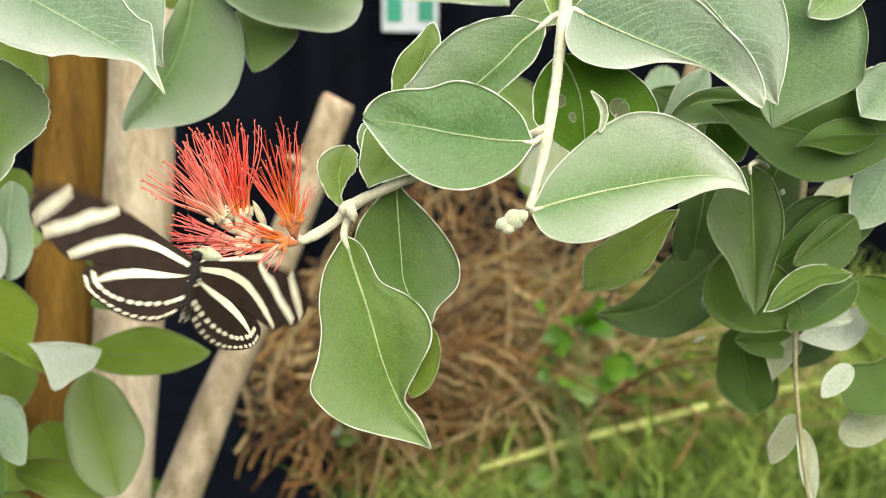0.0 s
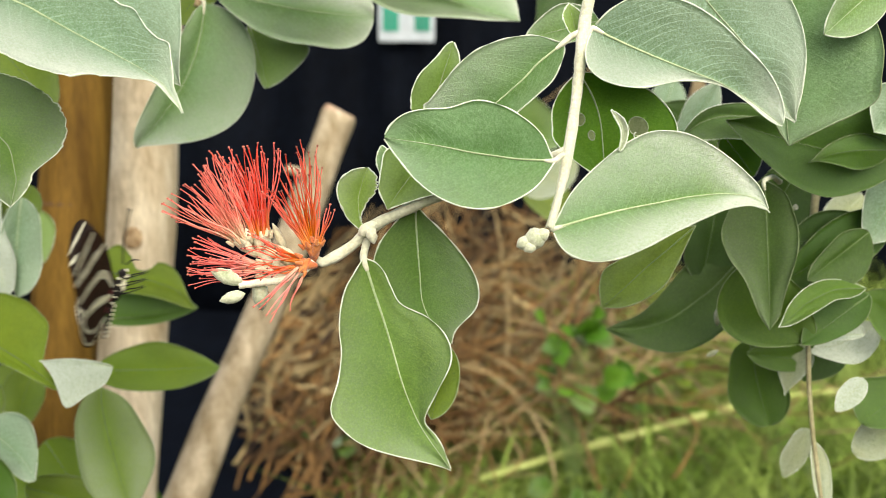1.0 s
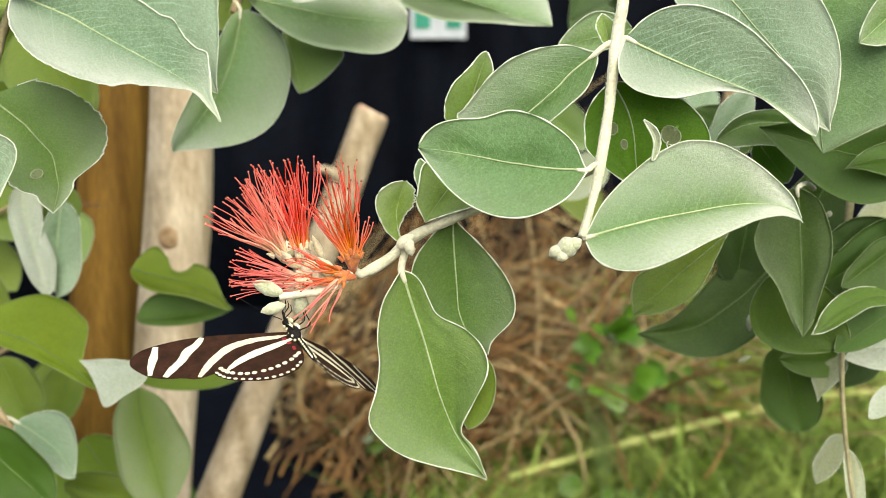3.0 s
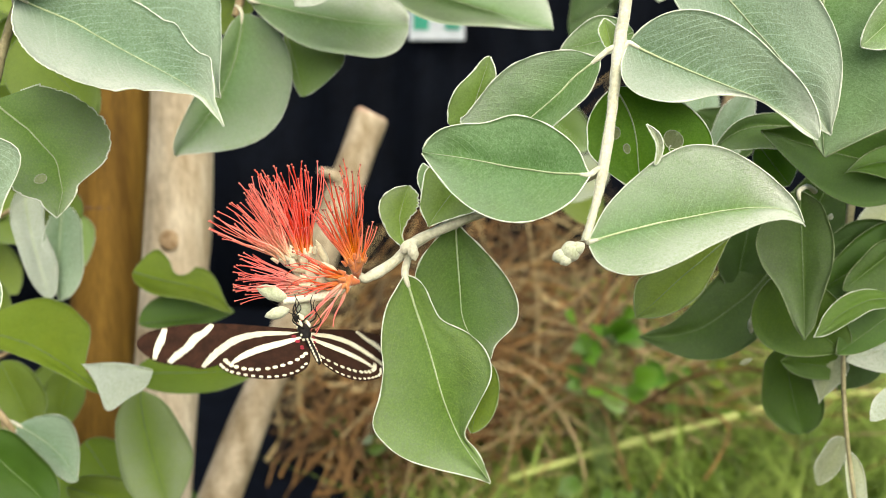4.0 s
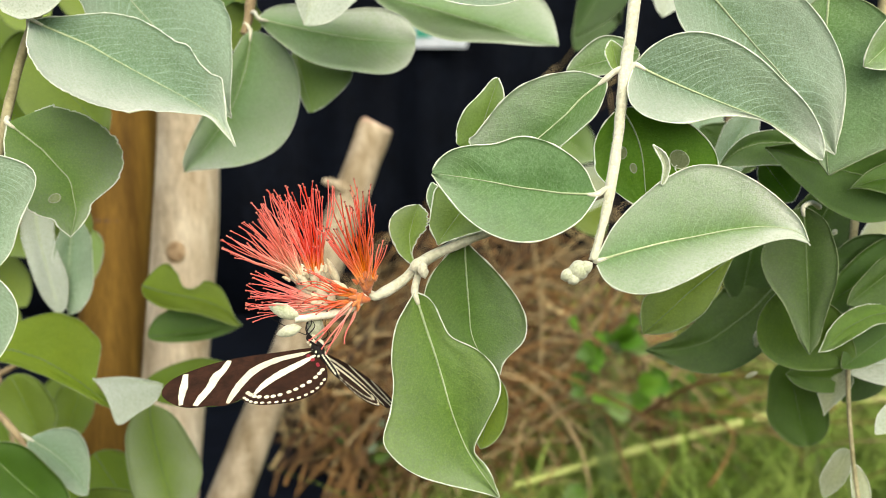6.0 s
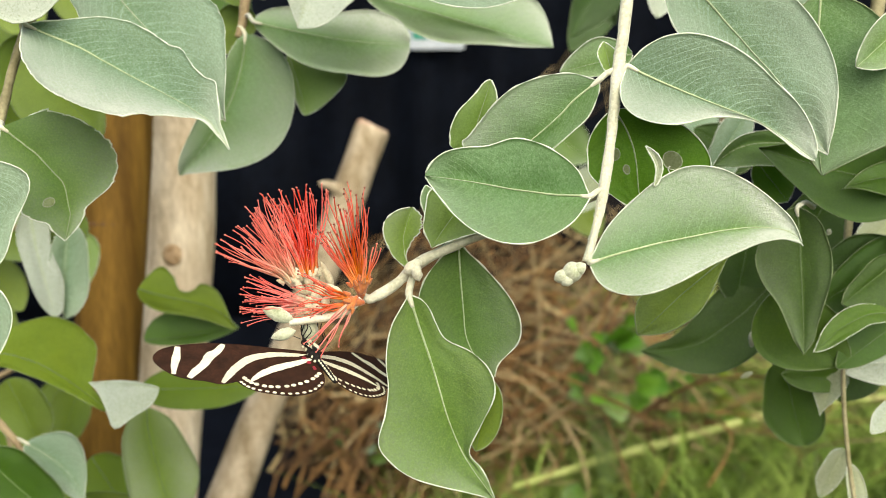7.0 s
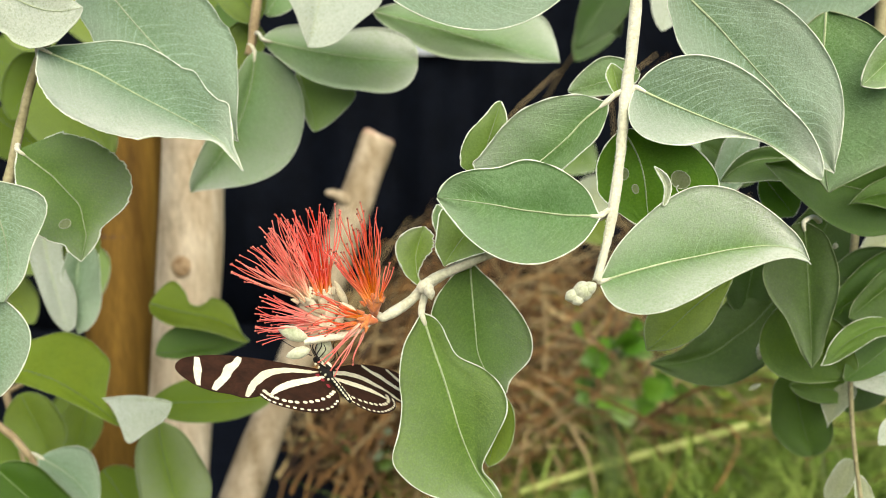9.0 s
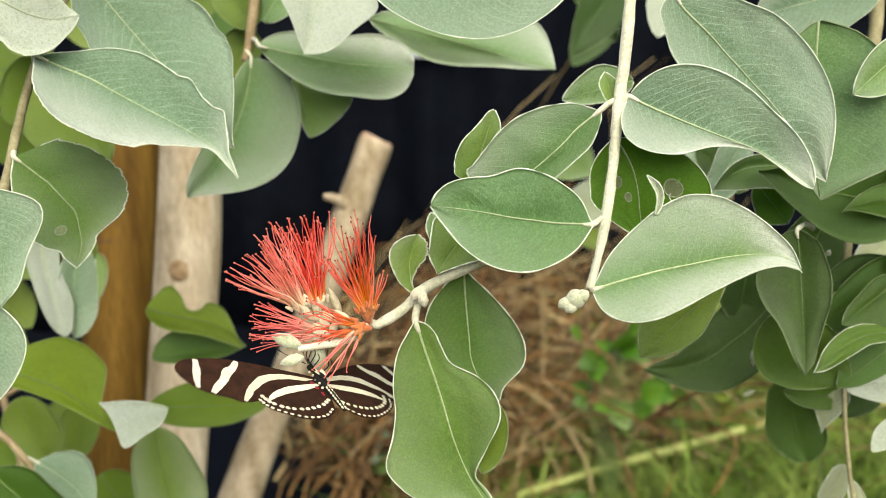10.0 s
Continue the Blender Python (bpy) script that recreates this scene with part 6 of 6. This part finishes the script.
def butterfly():
    t = thing("zebra_butterfly", (0, 0, 0), "black-brown butterfly with cream stripes feeding on the red flower", "butterfly")
    bm = bmesh.new()
    blob_into(bm, (0, 0.0003, -0.0008), (0, 1, 0), 0.0084, 0.0020, 9, 14, 0.1)
    mesh_object("thorax", bm, M_BODY, t)
    bm = bmesh.new()
    blob_into(bm, (0, 0.0072, -0.0012), (0, 1, 0), 0.0036, 0.0015, 8, 12)
    head = mesh_object("head", bm, M_BODY, t)
    head.location.y -= 0.0014
    for sd in (-1, 1):
        bm = bmesh.new()
        blob_into(bm, (sd * 0.0011, 0.0076, -0.0011), (sd, 0.3, 0), 0.0014, 0.0009, 6, 10)
        mesh_object("eye", bm, M_BODY, head)
        tube("antenna", [(sd * 0.0006, 0.0088, -0.0006), (sd * 0.004, 0.016, 0.001), (sd * 0.0085, 0.0250, 0.0018), (sd * 0.0090, 0.0262, 0.0018)], [0.00016, 0.00014, 0.00016, 0.00036], M_BODY, head, 6, 5)
    tube("proboscis", [(0, 0.0088, -0.0016), (0.0004, 0.0108, -0.0030), (0, 0.0112, -0.0052)], [0.00022, 0.0002, 0.00015], M_BODY, head, 6, 5)
    ab = tube("abdomen", [(0, -0.003, -0.0006), (0, -0.0075, -0.0009), (0, -0.0125, -0.0010), (0, -0.0155, -0.0009)], [0.0009, 0.0009, 0.0008, 0.0004], M_BODY, t, 12, 6)
    for i in range(8):
        for sd in (-1, 1):
            bm = bmesh.new()
            blob_into(bm, (sd * 0.0006, -0.0046 - i * 0.0014, -0.0014), (0, 1, 0), 0.0014, 0.00034, 4, 8)
            mesh_object("cream_spot", bm, M_CREAM, ab)
    for i in range(5):
        for sd in (-1, 1):
            bm = bmesh.new()
            blob_into(bm, (sd * (0.0018 - 0.0001 * i), 0.0042 - i * 0.0020, -0.0006 - 0.0003 * (i % 2)), (0, 1, 0), 0.0009, 0.0005, 4, 8)
            mesh_object("cream_spot", bm, M_CREAM, t)
    for x_, y_, z_, ln, r in ((0.0, 0.0050, -0.0026, 0.0030, 0.0008), (0.0013, 0.0022, -0.0024, 0.0042, 0.0007), (-0.0013, 0.0022, -0.0024, 0.0042, 0.0007), (0.0, 0.0070, -0.0020, 0.0016, 0.0006)):
        bm = bmesh.new()
        blob_into(bm, (x_, y_, z_), (0, 1, 0.1), ln, r, 6, 8, 0.3)
        mesh_object("pale_hair", bm, M_CREAM, t)
    for i in range(3):
        for sd in (-1, 1):
            y = 0.0045 - 0.0025 * i
            tube("leg", [(sd * 0.0010, y, -0.0024), (sd * (0.0030 + 0.0008 * i), y + 0.0014, -0.0042), (sd * 0.0024, y + 0.0030, -0.0072), (sd * 0.0030, y + 0.0042, -0.0086)], [0.00026, 0.00021, 0.00016, 0.0001], M_BODY, t, 6, 5)
    wings = []
    fore = [(0, 2.6), (10, 7.8), (18, 11.8), (25, 14.6), (31, 16.2), (38, 17.0), (43, 16.4), (46.4, 13.6), (46.9, 9.6), (44.4, 3.6), (40.6, 0.0), (36.4, -2.2), (32.2, -5.0), (24, -4.6), (12, -3), (0, -1.5)]
    hind = [(0, 1), (10, 0), (20, -0.6), (26.6, -3.2), (27.6, -7), (25, -11.6), (20, -15), (14, -17.4), (8, -17.4), (3, -14.6), (0.6, -9), (0, -3)]
    for sd, tag in ((1, "right"), (-1, "left")):
        f = wing_plate("forewing", fore, t, sd, 0.00005, [M_WING, M_WING_UNDER], 0.0003)
        h = wing_plate("hindwing", hind, t, sd, 0.00005, [M_WING, M_WING_UNDER], 0.0)
        band("stripe", [(1, 0.9), (6, 2.8), (12, 4.6), (19, 4.6), (25, 1.6), (29, -1.6), (32, -4.4)], [0.5, 0.9, 1.25, 1.5, 1.4, 1.1, 0.5], f, sd, 0.0003)
        band("stripe", [(24.2, 13.8), (27.4, 10.8), (30.4, 9.2), (33.6, 5.8), (37, 3.4), (40.3, 0.7)], [0.8, 1.3, 1.6, 1.25, 1.3, 0.7], f, sd, 0.0003)
        band("stripe", [(37.8, 16.3), (39.4, 12.8), (40.6, 10.4), (42.3, 7.2), (43.8, 3.6)], [0.8, 1.1, 1.3, 0.95, 0.6], f, sd, 0.0003)
        band("stripe", [(1.2, -1.4), (7, -2.4), (14, -3.4), (19.6, -5.2), (23.6, -7.6)], [0.5, 1.2, 1.5, 1.2, 0.4], h, sd, 0.0)
        spots("cream_spot", [(1.6, -8.8), (6, -11.4), (12.7, -12.6), (19, -11.6), (23.6, -8.6), (25.2, -5.2)], 14, 0.70, h, sd, 0.0, stretch=1.15)
        spots("cream_spot", [(2.8, -13.2), (7.4, -16.2), (13.8, -16.4), (20, -14.0), (25, -10.6), (26.8, -7.0)], 15, 0.46, h, sd, 0.0, stretch=1.4)
        spots("red_spot", [(3.4, 0.4), (2.6, -3.8)], 2, 0.75, h, sd, -0.00006, M_RED)
        spots("red_spot", [(2.2, -5.4), (2.4, -6.8)], 2, 0.55, h, sd, -0.00006, M_RED)
        wings.append((sd, f))
        wings.append((sd, h))
    return t, wings


BUTTERFLY, WINGS = butterfly()



def motions():
    """The sprig dips as the butterfly comes and goes; the butterfly circles, lands and beats its wings while it feeds."""
    rest = SPRIG.location.copy()
    walk(SPRIG, [(t, Matrix.Translation(rest + Vector((dx, 0, dz)))) for t, dx, dz in (
        (0.0, -0.0012, 0.0028),
        (0.5, -0.0015, 0.0024),
        (1.0, -0.0013, 0.0017),
        (1.5, -0.0012, -0.0009),
        (2.0, -0.0003, -0.0003),
        (2.5, 0.0000, 0.0002),
        (4.0, -0.0000, 0.0001),
        (4.5, 0.0000, 0.0000),
        (5.0, 0.0000, -0.0001),
        (5.5, 0.0000, 0.0003),
        (7.0, 0.0000, 0.0001),
        (7.5, 0.0001, 0.0000),
        (8.0, 0.0001, 0.0002),
        (8.5, 0.0003, 0.0004),
        (9.0, 0.0001, 0.0004),
        (9.5, 0.0000, 0.0003),
        (10.0, 0.0000, 0.0003),
    )])
    walk(BUTTERFLY, [
        (0.0, pose(-0.0513, 0.2579, 0.7589, 47.0, 17.1, 15.4)),
        (0.2, pose(-0.0688, 0.2639, 0.7514, 114.9, 26.0, 10.2)),
        (0.5, pose(-0.0795, 0.2723, 0.7410, 118.7, 36.9, 12.3)),
        (0.7, pose(-0.0947, 0.3015, 0.7592, 60.4, 4.9, -59.8)),
        (0.9, pose(-0.0995, 0.2997, 0.7470, 72.7, -13.8, -73.1)),
        (1.0, pose(-0.0928, 0.3001, 0.7502, 72.1, -5.8, -70.7)),
        (1.2, pose(-0.0691, 0.2964, 0.7392, 105.9, -1.2, -72.3)),
        (1.5, pose(-0.0589, 0.2925, 0.7373, 162.1, -15.1, -104.0)),
        (1.6, pose(-0.0495, 0.2697, 0.7427, 140.6, -10.7, -138.5)),
        (1.8, pose(-0.0492, 0.2741, 0.7406, 146.2, -24.6, -128.7)),
        (2.0, pose(-0.0461, 0.2700, 0.7432, 151.6, -20.0, -148.1)),
        (2.5, pose(-0.0465, 0.2866, 0.7397, 162.0, -14.7, -142.5)),
        (3.8, pose(-0.0426, 0.2801, 0.7443, 157.0, -12.0, -149.0)),
        (4.0, pose(-0.0426, 0.2801, 0.7443, 156.0, -10.1, -150.4)),
        (4.2, pose(-0.0426, 0.2804, 0.7444, 156.9, -11.4, -143.5)),
        (4.5, pose(-0.0427, 0.2809, 0.7446, 158.1, -10.5, -152.9)),
        (4.8, pose(-0.0425, 0.2798, 0.7439, 160.5, -13.3, -148.0)),
        (5.0, pose(-0.0424, 0.2790, 0.7434, 159.7, -11.3, -151.1)),
        (5.2, pose(-0.0426, 0.2816, 0.7434, 166.0, -14.5, -143.9)),
        (5.5, pose(-0.0430, 0.2854, 0.7433, 158.9, -13.0, -148.0)),
        (5.7, pose(-0.0429, 0.2855, 0.7432, 162.2, -11.6, -146.4)),
        (6.8, pose(-0.0426, 0.2857, 0.7424, 152.4, -13.0, -143.2)),
        (7.0, pose(-0.0425, 0.2858, 0.7423, 157.9, -13.1, -141.4)),
        (7.3, pose(-0.0420, 0.2817, 0.7431, 153.2, -14.5, -141.1)),
        (7.5, pose(-0.0417, 0.2790, 0.7437, 155.3, -12.8, -143.4)),
        (7.8, pose(-0.0428, 0.2845, 0.7424, 159.3, -17.9, -137.2)),
        (8.0, pose(-0.0435, 0.2881, 0.7416, 154.8, -13.9, -139.8)),
        (8.5, pose(-0.0414, 0.2823, 0.7438, 155.6, -13.6, -142.7)),
        (9.0, pose(-0.0432, 0.2869, 0.7424, 154.2, -15.2, -135.7)),
        (9.2, pose(-0.0426, 0.2833, 0.7429, 155.5, -14.5, -140.7)),
        (9.5, pose(-0.0418, 0.2779, 0.7437, 154.1, -15.5, -140.3)),
        (9.7, pose(-0.0424, 0.2818, 0.7429, 151.2, -13.2, -144.5)),
        (10.0, pose(-0.0434, 0.2877, 0.7418, 153.0, -13.8, -134.0)),
    ])
    beat = (
        (0.0, -33, -8, 5),
        (0.2, 6, 74, 8),
        (0.5, 29, 85, 21),
        (0.7, 62, 62, 1),
        (0.9, 32, 37, -10),
        (1.0, 17, 20, 2),
        (1.2, 54, 55, 6),
        (1.5, 84, 84, 5),
        (1.6, 41, 41, -7),
        (1.8, 14, 14, -7),
        (2.0, 41, 41, -7),
        (2.5, 6, 6, -1),
        (3.0, 24, 24, -4),
        (3.4, 10, 10, -4),
        (3.8, 39, 39, -7),
        (4.0, 15, 15, -4),
        (4.2, 4, 4, -4),
        (4.5, 12, 12, -1),
        (4.8, 25, 25, -5),
        (5.0, 21, 21, -3),
        (5.2, 6, 6, -3),
        (5.5, 11, 11, -2),
        (5.7, 21, 21, -1),
        (6.2, 30, 30, -5),
        (6.5, 8, 8, -5),
        (6.8, 15, 15, -9),
        (7.0, 12, 13, -3),
        (7.3, 18, 18, -9),
        (7.5, 33, 33, -5),
        (7.8, 13, 13, -9),
        (8.0, 3, 3, -4),
        (8.5, 24, 24, -4),
        (9.0, 8, 8, -5),
        (9.2, 11, 11, -9),
        (9.5, 43, 43, -8),
        (9.7, 28, 28, -9),
        (10.0, 3, 3, -5),
    )
    for side, wing in WINGS:
        fore = 1 if wing.name.startswith("forewing") else 0
        walk(wing, [(t, Matrix.Rotation(radians(-side * (r if side > 0 else l)), 4, "Y") @ Matrix.Rotation(radians(side * fore * sweep), 4, "Z")) for t, r, l, sweep in beat])


motions()
